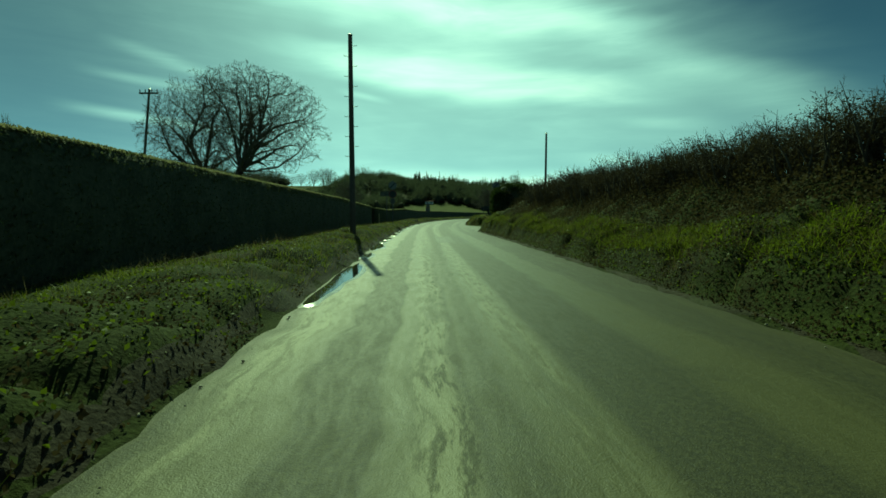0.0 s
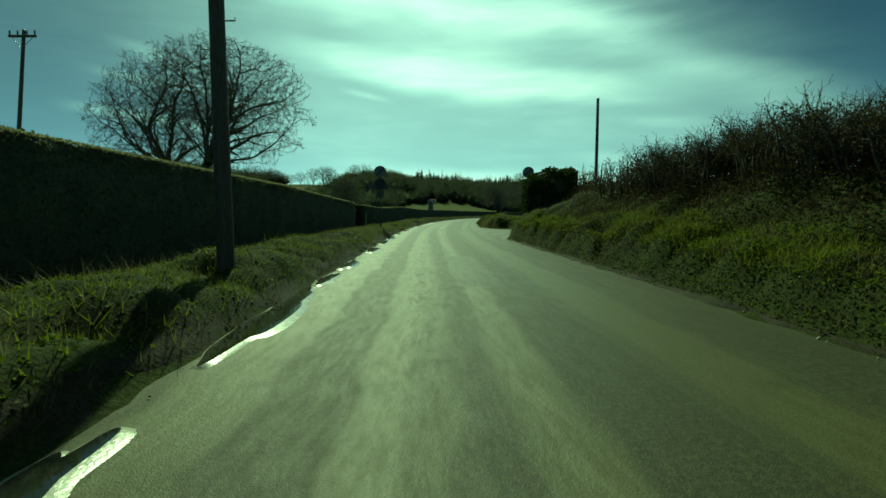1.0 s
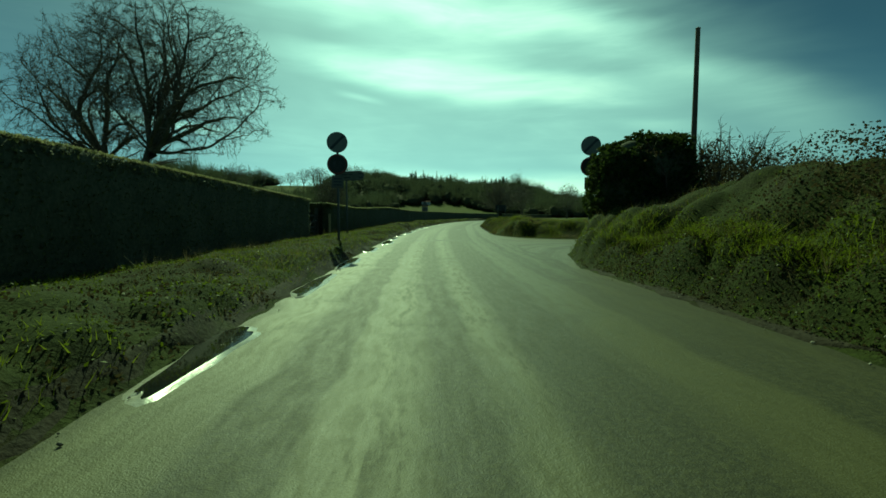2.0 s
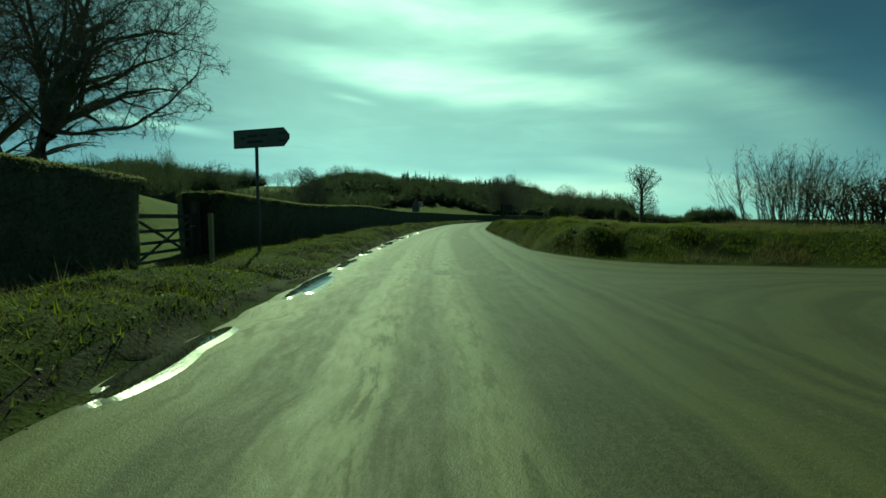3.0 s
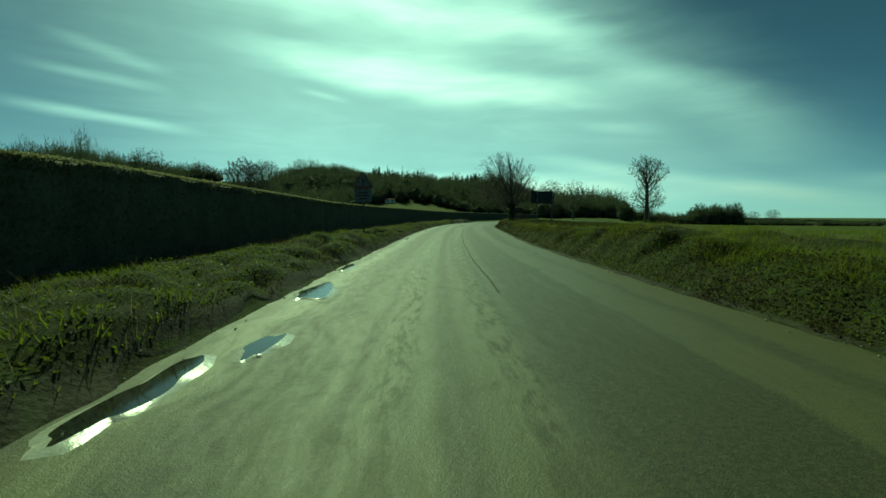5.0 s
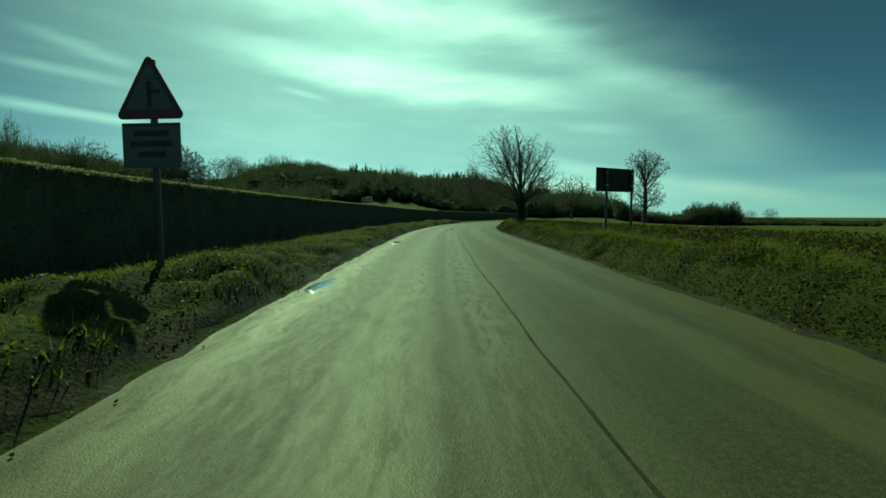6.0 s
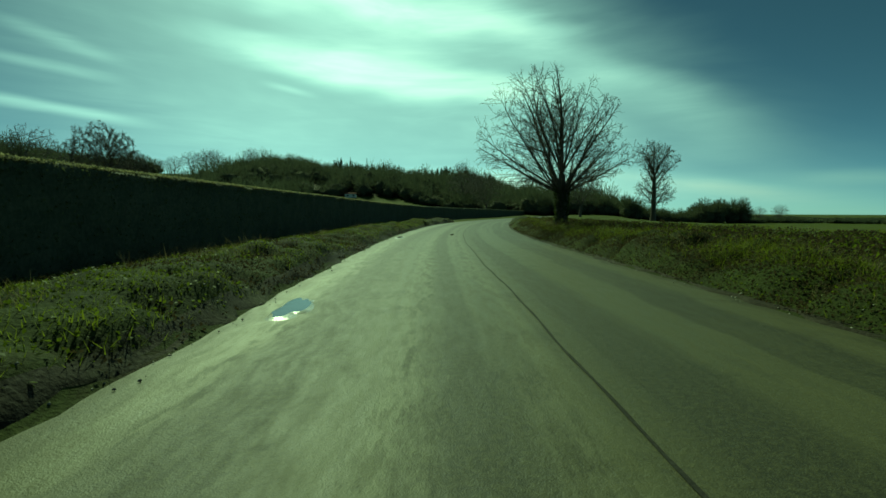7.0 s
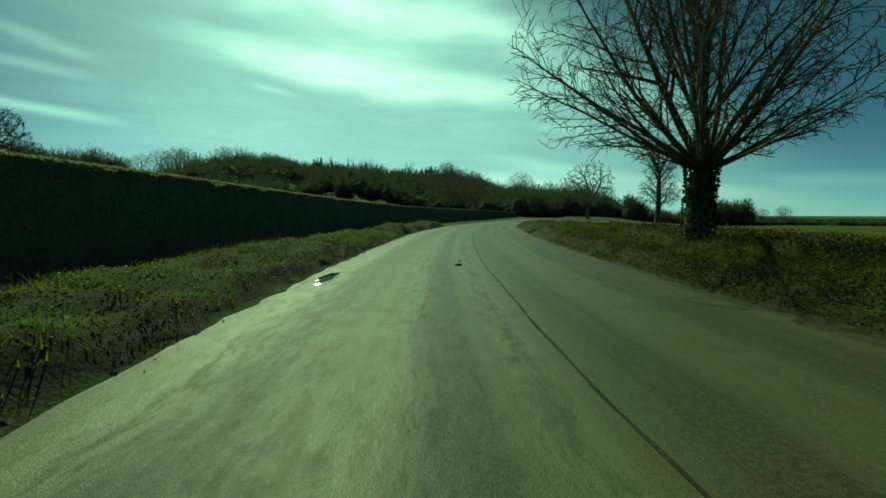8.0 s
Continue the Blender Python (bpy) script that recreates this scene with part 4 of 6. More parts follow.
def lobed(*lobes, rough=0.16):
    """Whether a point lies inside one of several uneven rounded crowns."""
    def test(p):
        for (cx, cy, cz), (rx, ry, rz) in lobes:
            x, y, z = (p[0] - cx) / rx, (p[1] - cy) / ry, (p[2] - cz) / rz
            if x * x + y * y + z * z < 1 + rough * math.sin(3.1 * p[0] + 1.7 * p[2]) * math.cos(2.3 * p[1] + 0.9 * p[2]):
                return True
        return False
    return test


def limb_fan(rng, n, low, high, length, radius, start, wide=1.0):
    """Limbs that leave a bole all round it; low and high: sine of their rise."""
    out = []
    for k in range(n):
        a, up = 2.4 * k + rng.uniform(-0.3, 0.3), low + (high - low) * (k + 0.5) / n
        flat_ = math.sqrt(max(0.0, 1 - up * up))
        out.append((start[0] + (start[1] - start[0]) * (k + 0.5) / n, (wide * flat_ * math.cos(a), flat_ * math.sin(a), up), length * rng.uniform(0.85, 1.15), radius * rng.uniform(0.75, 1.2)))
    return out


def tubes(pos, parent, radius, chosen, sides, flare=None):
    """Short tapered tubes from each chosen point back to its parent."""
    i = np.array(chosen)
    p1, p0 = pos[i], pos[parent[i]]
    grand = np.where(parent[parent[i]] >= 0, parent[parent[i]], parent[i])
    d1 = p1 - p0
    d0 = p0 - pos[grand]
    d0 = np.where(np.linalg.norm(d0, axis=1)[:, None] < 1e-6, d1, d0 + d1)
    r1, r0 = radius[i], np.minimum(radius[parent[i]], radius[i] * 1.25)
    if flare is not None:
        r0 = r0 * flare(p0)
        r1 = r1 * flare(p1)
    out = []
    for p, d, r in ((p0, d0, r0), (p1, d1, r1)):
        d = d / (np.linalg.norm(d, axis=1)[:, None] + 1e-9)
        ref = np.where(np.abs(d[:, 2:3]) > 0.9, np.array([[1.0, 0, 0]]), np.array([[0, 0, 1.0]]))
        a = np.cross(d, ref)
        a /= np.linalg.norm(a, axis=1)[:, None] + 1e-9
        c = np.cross(d, a)
        ang = np.arange(sides) * 2 * math.pi / sides
        out.append(p[:, None] + r[:, None, None] * (np.cos(ang)[None, :, None] * a[:, None] + np.sin(ang)[None, :, None] * c[:, None]))
    v = np.concatenate(out, 1).reshape(-1, 3)
    k = np.arange(sides)
    f = np.stack([k, (k + 1) % sides, sides + (k + 1) % sides, sides + k], 1)
    return v, (np.arange(len(i))[:, None, None] * 2 * sides + f[None]).reshape(-1, 4)


def twigs(pos, parent, kids, rad, fine, rng, each, size, droop, thick):
    """Fine spray at the branch ends."""
    ends = np.where((kids <= 1) & (rad < fine))[0]
    ends = np.repeat(ends, each)
    d = pos[ends] - pos[parent[ends]]
    d /= np.linalg.norm(d, axis=1)[:, None] + 1e-9
    d = d + rng.normal(0, 0.55, d.shape) + np.array([0, 0, -droop])
    d /= np.linalg.norm(d, axis=1)[:, None] + 1e-9
    length = size * rng.uniform(0.4, 1.2, len(ends))[:, None]
    start = pos[ends] + (pos[parent[ends]] - pos[ends]) * rng.uniform(0, 1, (len(ends), 1))
    a = np.cross(d, rng.normal(size=d.shape))
    a /= np.linalg.norm(a, axis=1)[:, None] + 1e-9
    w = thick * rng.uniform(0.7, 1.3, (len(ends), 1))
    bend = start + d * length * 0.55 + rng.normal(0, 0.06, d.shape) * length
    tip = start + d * length + rng.normal(0, 0.16, d.shape) * length
    v = np.stack([start + a * w, start - a * w, bend - a * w * 0.7, bend + a * w * 0.7, tip], 1).reshape(-1, 3)
    k = np.arange(len(ends))[:, None] * 5
    return v, k + np.array([0, 1, 2, 3]), k + np.array([3, 2, 4])



def tree(name, at, label, bones, seed, bole, each=3, size=0.9, droop=0.1, thick=0.012, group="", split=0.06, fine=0.02):
    rng = np.random.default_rng(seed)
    ob = thing(name, at, label, "tree", group)
    pos, parent, radius, kids = bones
    idx = np.where(parent >= 0)[0]
    heavy = idx[radius[idx] > split]
    light = idx[radius[idx] <= split]
    low = max(bole * 2.2, 0.5)
    flare = lambda p: 1 + 0.25 * np.exp(-np.maximum(p[:, 2], 0) / low * 1.6)
    part("trunk", Build().add(*tubes(pos, parent, radius, heavy, 9, flare)), BARK, ob, "furrowed trunk and main limbs", smooth=True)
    b = Build().add(*tubes(pos, parent, radius, light, 4))
    v, q, t = twigs(pos, parent, kids, radius, fine, rng, each, size, droop, thick)
    n0 = b.count
    b.add(v, q)
    b.faces.append(t + n0)
    part("crown", b, SPRAY, ob, "spreading leafless branches and fine twigs")["kind"] = "stuff"
    return ob


def on_land(x, y, dz=0.0):
    return (x, y, float(land(x, y)) + dz)


OLD_OAK = ((0.48, 0.11, 0.010, 0.20, 1.1, 36, 0.55), (0.42, 0.15, 0.008, 0.18, 0.8, 40, 0.5), (0.36, 0.18, 0.0, 1, 1, 0, 0))
OAK_LIMBS = ((0.50, 0.17, 0.025, 0.25, 2.0, 42, 0.60), (0.45, 0.20, 0.02, 1, 1, 0, 0))
rng = np.random.default_rng(41)
bones = grow(rng, [([(0, 0, -0.4), (-0.1, 0, 0.8), (-0.4, 0, 1.8)], 0.62,
                    [(1.0, (-0.42, 0.1, 0.9), 16.68, 0.38), (0.7, (0.15, -0.1, 1.0), 18.12, 0.42), (1.0, (0.55, 0.3, 0.8), 14.5, 0.26), (1.0, (-0.85, -0.3, 0.42), 13.78, 0.26), (0.9, (-0.9, 0.4, 0.2), 12.32, 0.20),
                     (1.0, (0.05, 0.9, 0.5), 12.32, 0.24), (0.9, (0.1, -0.9, 0.5), 12.32, 0.24), (1.0, (-0.5, -0.7, 0.6), 13.05, 0.2), (1.0, (-0.4, 0.7, 0.75), 13.05, 0.2)] + limb_fan(rng, 10, 0.35, 0.95, 14.0, 0.12, (0.6, 1.0)))],
             OLD_OAK, lobed(((-2.4, 0, 7.6), (8.6, 7.8, 5.6)), ((0.6, 0, 11.0), (7.6, 7.0, 5.9)), ((-4.5, 0, 10.6), (4.4, 4.2, 4.2)), ((-0.4, 0, 4.0), (4.0, 4.0, 5.0))), 0.010)
bones = filled(rng, bones, (((-2.4, 0, 7.6), (9.4, 8.3, 6.4)), ((0.6, 0, 11.0), (8.3, 7.6, 6.7)), ((-4.6, 0, 10.8), (5.1, 4.8, 4.9))), 2.4, 0.32, 10000, 0.62, 0.010, 8.0, 0.13)
oak = tree("oak_tree", on_land(-38.6, 76.0), "old leafless oak on the rising field, twin of its neighbour", bones, 41, 0.62, each=5, size=0.6, droop=0.0, thick=0.011, group="twin oaks in the field", split=0.09, fine=0.03)
rng = np.random.default_rng(42)
bones = grow(rng, [([(0, 0, -0.4), (0.5, 0, 1.2), (1.5, 0.1, 3.0)], 0.66,
                    [(1.0, (0.42, 0.05, 0.85), 18.85, 0.42), (1.0, (0.95, -0.2, 0.45), 16.68, 0.32), (0.45, (-0.10, 0.1, 1.0), 18.12, 0.27), (0.9, (0.05, -0.3, 1.0), 17.4, 0.30), (1.0, (0.95, 0.3, 0.12), 15.22, 0.24),
                     (1.0, (0.4, 0.9, 0.45), 13.78, 0.26), (1.0, (0.4, -0.9, 0.45), 13.78, 0.26), (0.8, (0.9, 0.1, -0.05), 13.05, 0.16), (1.0, (0.8, 0.0, 0.70), 17.5, 0.34), (1.0, (0.7, -0.4, 0.8), 17.4, 0.25), (1.0, (0.6, 0.5, 0.75), 15.95, 0.24)] + limb_fan(rng, 10, 0.35, 0.95, 15.0, 0.12, (0.6, 1.0)))],
             OLD_OAK, lobed(((5.2, 0, 8.4), (8.6, 7.4, 5.4)), ((3.6, 0, 11.6), (8.2, 7.4, 5.6)), ((8.4, 0, 11.4), (5.0, 4.8, 4.2)), ((0, 0, 11.8), (5.0, 5.0, 5.0)), ((1.8, 0, 5.0), (4.4, 4.4, 5.0))), 0.010)
bones = filled(rng, bones, (((5.2, 0, 8.4), (9.6, 8.0, 6.2)), ((3.6, 0, 11.7), (9.0, 8.0, 6.4)), ((8.6, 0, 11.6), (5.8, 5.4, 5.0)), ((0, 0, 12.0), (5.6, 5.6, 5.6))), 2.2, 0.32, 12000, 0.66, 0.010, 8.0, 0.13)
oak.scale = (0.94, 0.94, 1.06)
oak = tree("oak_tree", on_land(-33.6, 73.4), "broad leafless oak leaning outward on the rising field", bones, 42, 0.66, each=5, size=0.6, droop=0.0, thick=0.011, group="twin oaks in the field", split=0.09, fine=0.03)
oak.scale = (1.02, 0.94, 1.10)

# the roadside tree: a short ivied bole and a fan of stout rising limbs, fuller on the road side
rng = np.random.default_rng(33)
fan = [(0.60, (-0.72, -0.25, 0.75), 6.0, 0.105), (0.74, (-0.34, 0.25, 1.0), 6.4, 0.11), (1.0, (-0.14, -0.22, 1.0), 5.6, 0.115), (1.0, (0.13, 0.2, 1.0), 5.4, 0.10), (0.84, (0.42, -0.25, 1.0), 5.4, 0.085), (0.70, (0.70, 0.15, 0.70), 4.8, 0.08),
       (0.62, (0.92, -0.15, 0.42), 4.6, 0.075), (0.62, (-0.90, 0.35, 0.62), 5.2, 0.08), (0.70, (0.1, -0.85, 0.7), 4.8, 0.08), (0.70, (-0.2, 0.85, 0.75), 4.8, 0.08), (0.60, (0.97, -0.12, 0.26), 4.6, 0.055),
       (0.58, (0.85, -0.35, 0.02), 3.2, 0.036), (0.55, (0.72, -0.45, -0.24), 2.8, 0.030), (0.56, (0.6, 0.5, -0.12), 2.6, 0.028)]
fan += limb_fan(rng, 34, 0.30, 0.985, 6.2, 0.046, (0.60, 1.0))
bones = grow(rng, [([(0, 0, -0.4), (0, 0, 0.9), (0.05, 0, 1.7), (0.0, 0.05, 2.7)], 0.27, fan)],
             ((0.26, 0.040, 0.004, 0.24, 0.26, 38, 0.46), (0.20, 0.05, 0.004, 0.14, 0.20, 40, 0.55), (0.16, 0.06, 0.0, 1, 1, 0, 0)),
             lobed(((-0.85, 0, 4.7), (3.7, 3.6, 3.35)), ((0.35, 0, 3.8), (3.3, 3.1, 2.2)), ((2.4, -0.4, 2.0), (1.9, 1.5, 1.3)), rough=0.06), 0.0062)
bones = filled(rng, bones, (((-0.85, 0, 4.7), (3.6, 3.5, 3.25)), ((0.35, 0, 3.8), (3.1, 2.9, 2.1))), 2.2, 0.20, 2600, 0.27, 0.0062, 1.2, 0.03, 0.36)
big = tree("ash_tree", on_land(11.5, 116.0), "leafless roadside ash with fanned limbs and an ivied bole", bones, 43, 0.27, each=2, size=0.20, droop=0.0, thick=0.0046, split=0.030, fine=0.008)
big.scale = (1.06, 1.06, 1.03)
rng = np.random.default_rng(34)
a = rng.uniform(0, 2 * math.pi, 2600)
h = rng.uniform(0, 1, 2600) ** 0.8 * 2.1
rr = 0.29 + 0.03 * np.sin(5 * a + 3 * h) + rng.uniform(0, 0.05, 2600) + 0.10 * step(h, 1.4, 2.4)
part("ivy", Build().add(*leaves(np.stack([rr * np.cos(a), rr * np.sin(a), h], 1), 0.055, rng, 0.2, 1.2)), IVY, big, "dark ivy clinging to the bole")

rng = np.random.default_rng(44)
fan = [(0.98, (-0.30, 0.1, 1.0), 13, 0.34), (1.0, (0.34, -0.1, 1.0), 12, 0.34), (1.0, (0.04, 0.3, 1.0), 13, 0.34), (0.9, (-0.65, -0.2, 0.9), 11, 0.24), (0.9, (0.70, 0.2, 0.85), 11, 0.24), (0.95, (0.1, -0.6, 0.9), 11, 0.24), (0.95, (-0.1, 0.6, 0.9), 11, 0.24),
       (0.34, (0.60, -0.1, 0.75), 9.0, 0.24), (0.52, (0.85, 0.3, 0.45), 6.5, 0.18), (0.40, (-0.60, 0.2, 0.80), 8.0, 0.20), (0.58, (-0.8, -0.3, 0.5), 6.0, 0.16), (0.55, (0.2, -0.9, 0.3), 5.0, 0.14), (0.55, (0.1, 0.9, 0.3), 5.0, 0.14)]
upper = (((-1.8, 0, 19.2), (5.2, 5.0, 4.6)), ((2.6, 0, 18.2), (4.8, 4.6, 4.2)), ((0.3, 0, 20.2), (4.6, 4.0, 3.4)))
lower = (((3.0, 0, 8.8), (4.0, 3.4, 4.4)), ((-2.5, 0, 8.6), (3.6, 3.2, 4.0)), ((0.5, 0, 13.4), (4.2, 3.8, 3.4)))
bones = grow(rng, [([(0, 0, -0.4), (0.1, 0, 5.0), (0.0, 0, 13.0)], 0.85, fan + limb_fan(rng, 18, 0.30, 0.95, 10.0, 0.16, (0.35, 1.0)))],
             ((0.6, 0.08, 0.010, 0.20, 0.9, 36, 0.5), (0.5, 0.12, 0.006, 0.18, 0.7, 40, 0.5), (0.4, 0.15, 0.0, 1, 1, 0, 0)), lobed(*upper, *lower, ((0, 0, 10.0), (3.0, 3.0, 8.0)), rough=0.25), 0.018)
bones = filled(rng, bones, upper + lower, 4.0, 0.40, 3500, 0.70, 0.022, 3.0, 0.08, 0.42)
tree("lime_tree", on_land(83.0, 218.0), "tall narrow leafless tree standing over the field hedge", bones, 44, 0.62, each=4, size=0.8, droop=0.1, thick=0.022, split=0.12, fine=0.06)
rng = np.random.default_rng(45)
bones = grow(rng, [([(0, 0, -0.4), (0, 0, 1.2), (0.2, 0, 2.4)], 0.46, limb_fan(rng, 9, 0.05, 0.95, 8.0, 0.20, (0.6, 1.0)))], OAK_LIMBS,
             lobed(((0, 0, 6.6), (5.4, 5.2, 4.6)), ((-0.6, 0, 9.0), (4.4, 4.2, 3.8))), 0.016)
bones = filled(rng, bones, (((0, 0, 6.6), (6.6, 6.2, 5.0)), ((-0.6, 0, 9.2), (5.4, 5, 4.4))), 2.0, 0.40, 5000, 0.46, 0.017, 8.0, 0.15, 0.52)
beyond = tree("oak_tree", on_land(-33.0, 160.0), "round-headed leafless oak beyond the hedge", bones, 45, 0.46, each=9, size=0.7, droop=0.1, thick=0.022, split=0.1, fine=0.06)
k = (13.2 - float(land(-33.0, 160.0))) / 13.6
beyond.scale = (0.84 * k, 0.84 * k, k)
rng = np.random.default_rng(46)
bones = grow(rng, [([(0, 0, -0.4), (0, 0, 0.9), (0.2, 0, 2.2)], 0.26, limb_fan(rng, 11, 0.12, 0.98, 6.5, 0.11, (0.5, 1.0)))], OAK_LIMBS, lobed(((0, 0, 6.2), (4.0, 3.9, 3.4)),), 0.014)
bones = filled(rng, bones, (((0, 0, 6.0), (4.9, 4.7, 3.8)), ((0.3, 0, 7.2), (4.2, 4.0, 3.2))), 2.0, 0.42, 1800, 0.26, 0.020, 8.0, 0.15, 0.52)
small = tree("field_tree", on_land(43, 181), "small leafless tree in the distant hedgerow", bones, 46, 0.26, each=3, size=0.6, droop=0.02, thick=0.022, group="hedgerow trees", split=0.1, fine=0.05)
for x, y, s, turn in ((38, 240, 1.35, 0.7), (85, 330, 1.6, 3.1), (41, 292, 1.8, 4.2), (50, 300, 1.65, 1.1), (128, 300, 0.8, 1.2), (150, 252, 0.62, 2.9), (157, 250, 0.7, 0.3), (-98, 246, 1.9, 2.6), (-137, 232, 1.1, 0.5), (-152, 226, 0.9, 2.1),
                      (-106, 432, 1.75, 1.4), (-113, 438, 1.9, 2.0), (-120, 430, 1.7, 4.4), (-134, 436, 1.35, 0.4), (-141, 432, 1.15, 3.7), (-158, 434, 1.6, 5.6), (-84, 440, 1.5, 1.9), (68, 446, 1.5, 0.9)):
    c = copy_thing(small, Matrix.Translation(on_land(x, y)) @ Matrix.Rotation(turn, 4, "Z"))
    c.scale = (s, s, s)


# ---- far woods ----
def far_wood(name, label, spots, mat, rng, tall, wide, bits, bit, pointed=False, sliver=1.5):
    """A wood too far off to count: every crown is a loose cloud of twig clumps over a stem."""
    b = Build()
    n = len(spots)
    lot = np.array([noise.noise((a * 0.018, b * 0.018, 2.2)) for a, b, _ in spots])
    h = tall * rng.uniform(0.7, 1.15, n) * (1 + 0.55 * lot) * (1 - 0.35 * step(spots[:, 1], 420, 480) * (not pointed)) * np.where(rng.uniform(0, 1, n) < 0.06, 1.3, 1.0)
    w = wide * rng.uniform(0.7, 1.25, n)
    q = rng.normal(size=(n, bits, 3))
    q /= np.linalg.norm(q, axis=2)[..., None]
    q *= rng.uniform(0.35, 1.0, (n, bits, 1)) ** 0.5
    if pointed:
        k = rng.uniform(0, 1, (n, bits, 1)) ** 0.7
        q = np.concatenate([q[..., :2] / (np.abs(q[..., 2:]) + 0.7) * k, 1 - 2 * k], 2)
    p = q * np.stack([w / 2, w / 2, h * 0.48], 1)[:, None] + spots[:, None] + np.stack([0 * h, 0 * h, h * 0.50], 1)[:, None]
    if pointed:
        b.add(*leaves(p.reshape(-1, 3), bit, rng, 0.3, sliver))
    else:
        # long boughs from the stem, and sprays of twigs at the crown's edge
        bough = np.arange(bits) < bits * 0.45
        way = q + np.array([0, 0, 0.45]) + rng.normal(0, 0.35, q.shape)
        way /= np.linalg.norm(way, axis=2)[..., None] + 1e-9
        tip = p + way * (bit * sliver * 0.3)
        root = np.where(bough[None, :, None], spots[:, None] + np.stack([0 * h, 0 * h, h * 0.30], 1)[:, None] + 0.30 * (p - spots[:, None] - np.stack([0 * h, 0 * h, h * 0.30], 1)[:, None]), p - way * (bit * sliver * rng.uniform(0.6, 1.4, (n, bits, 1))))
        root, tip = root.reshape(-1, 3), tip.reshape(-1, 3)
        thin = np.cross(tip - root, rng.normal(size=root.shape))
        thin *= bit / (np.linalg.norm(thin, axis=1)[:, None] + 1e-9)
        v = np.stack([root - thin * 0.34, root + thin * 0.34, tip + thin * 0.14, tip - thin * 0.14], 1)
        b.add(v.reshape(-1, 3), np.arange(4 * len(root)).reshape(-1, 4))
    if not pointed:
        # a solid core inside each crown, the shade among its boughs put into its colour
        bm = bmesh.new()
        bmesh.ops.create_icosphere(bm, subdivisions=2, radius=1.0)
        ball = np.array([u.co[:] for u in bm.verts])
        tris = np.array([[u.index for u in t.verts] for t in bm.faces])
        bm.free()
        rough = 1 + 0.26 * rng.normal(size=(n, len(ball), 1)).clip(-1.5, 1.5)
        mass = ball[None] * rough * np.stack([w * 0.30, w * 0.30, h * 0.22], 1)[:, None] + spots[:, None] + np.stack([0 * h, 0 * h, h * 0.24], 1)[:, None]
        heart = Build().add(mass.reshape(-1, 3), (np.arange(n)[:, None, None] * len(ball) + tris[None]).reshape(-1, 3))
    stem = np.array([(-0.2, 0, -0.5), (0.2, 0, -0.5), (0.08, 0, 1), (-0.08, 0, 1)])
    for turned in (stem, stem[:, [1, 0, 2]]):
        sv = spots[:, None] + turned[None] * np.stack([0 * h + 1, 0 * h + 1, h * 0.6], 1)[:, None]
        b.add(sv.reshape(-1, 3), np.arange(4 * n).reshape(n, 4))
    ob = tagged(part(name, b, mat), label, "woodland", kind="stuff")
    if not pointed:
        part("shade_core", heart, WOOD_SHADE, ob, "solid core toned dark for shade among the boughs")["kind"] = "stuff"
    return ob


def spots_in(n, x0, x1, y0, y1, rng, test=None):
    x, y = rng.uniform(x0, x1, n), rng.uniform(y0, y1, n)
    if test is not None:
        keep = test(x, y)
        x, y = x[keep], y[keep]
    return np.stack([x, y, land(x, y)], 1)


def wood_floor(x, front, back):
    """The brown leaf-strewn ground inside a wood."""
    k = np.linspace(0, 1, 40)
    gx_ = np.repeat(x[:, None], 40, 1)
    gy_ = front[:, None] * (1 - k) + back[:, None] * k
    f = np.array([(i * 40 + j, (i + 1) * 40 + j, (i + 1) * 40 + j + 1, i * 40 + j + 1) for i in range(len(x) - 1) for j in range(39)])
    edge = np.minimum(np.minimum(k, 1 - k)[None, :] * 20, 1)
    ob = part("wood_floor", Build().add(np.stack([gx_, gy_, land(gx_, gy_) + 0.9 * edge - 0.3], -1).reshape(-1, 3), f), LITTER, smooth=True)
    return tagged(ob, "brown leaf-strewn floor of the bare wood", "ground", kind="structure")


rng = np.random.default_rng(51)


def wood_front(x):
    """Where the hanging wood ends at the foot of its hill."""
    return np.interp(x, (-560, -180, -60, -40, -25, -10, 15, 28, 46, 110, 180), (240, 232, 238, 262, 320, 338, 332, 302, 252, 252, 262))


xs = np.linspace(-100, 150, 70)
wood_floor(xs, wood_front(xs), np.full(70, 520.0))
xs = np.linspace(-176, -94, 24)
wood_floor(xs, np.full(24, 202.0), np.full(24, 266.0))
xs = np.linspace(-320, -156, 30)
wood_floor(xs, np.full(30, 390.0), np.full(30, 480.0))
far_wood("woodland", "dark leafless wood covering the far hill", spots_in(1300, -98, 190, 232, 500, rng, lambda x, y: (y > wood_front(x)) & (x < 100 + 0.3 * (y - 250))), FAR_WOOD, rng, 12, 11, 130, 0.26, False, 4.5)
far_wood("woodland", "dark leafless wood along the skyline", spots_in(220, -300, -158, 395, 470, rng), FAR_WOOD, rng, 15, 13, 100, 0.42, False, 3.5)
far_wood("woodland", "dark copse on the knoll behind the hedge", spots_in(170, -172, -97, 205, 262, rng), FAR_WOOD, rng, 15, 9, 260, 0.20, False, 6.0)
far_wood("woodland", "dense dark wood edge at the foot of the hill", spots_in(360, -75, 70, 236, 362, rng, lambda x, y: (y > wood_front(x) - 2) & (y < wood_front(x) + 22)), FAR_WOOD, rng, 9, 10, 130, 0.26, False, 4.0)
far_wood("woodland", "dark rounded bush beside the tall narrow tree", spots_in(7, 71, 77, 214, 218, rng), FAR_WOOD, rng, 7, 5, 300, 0.22, False, 3.0)
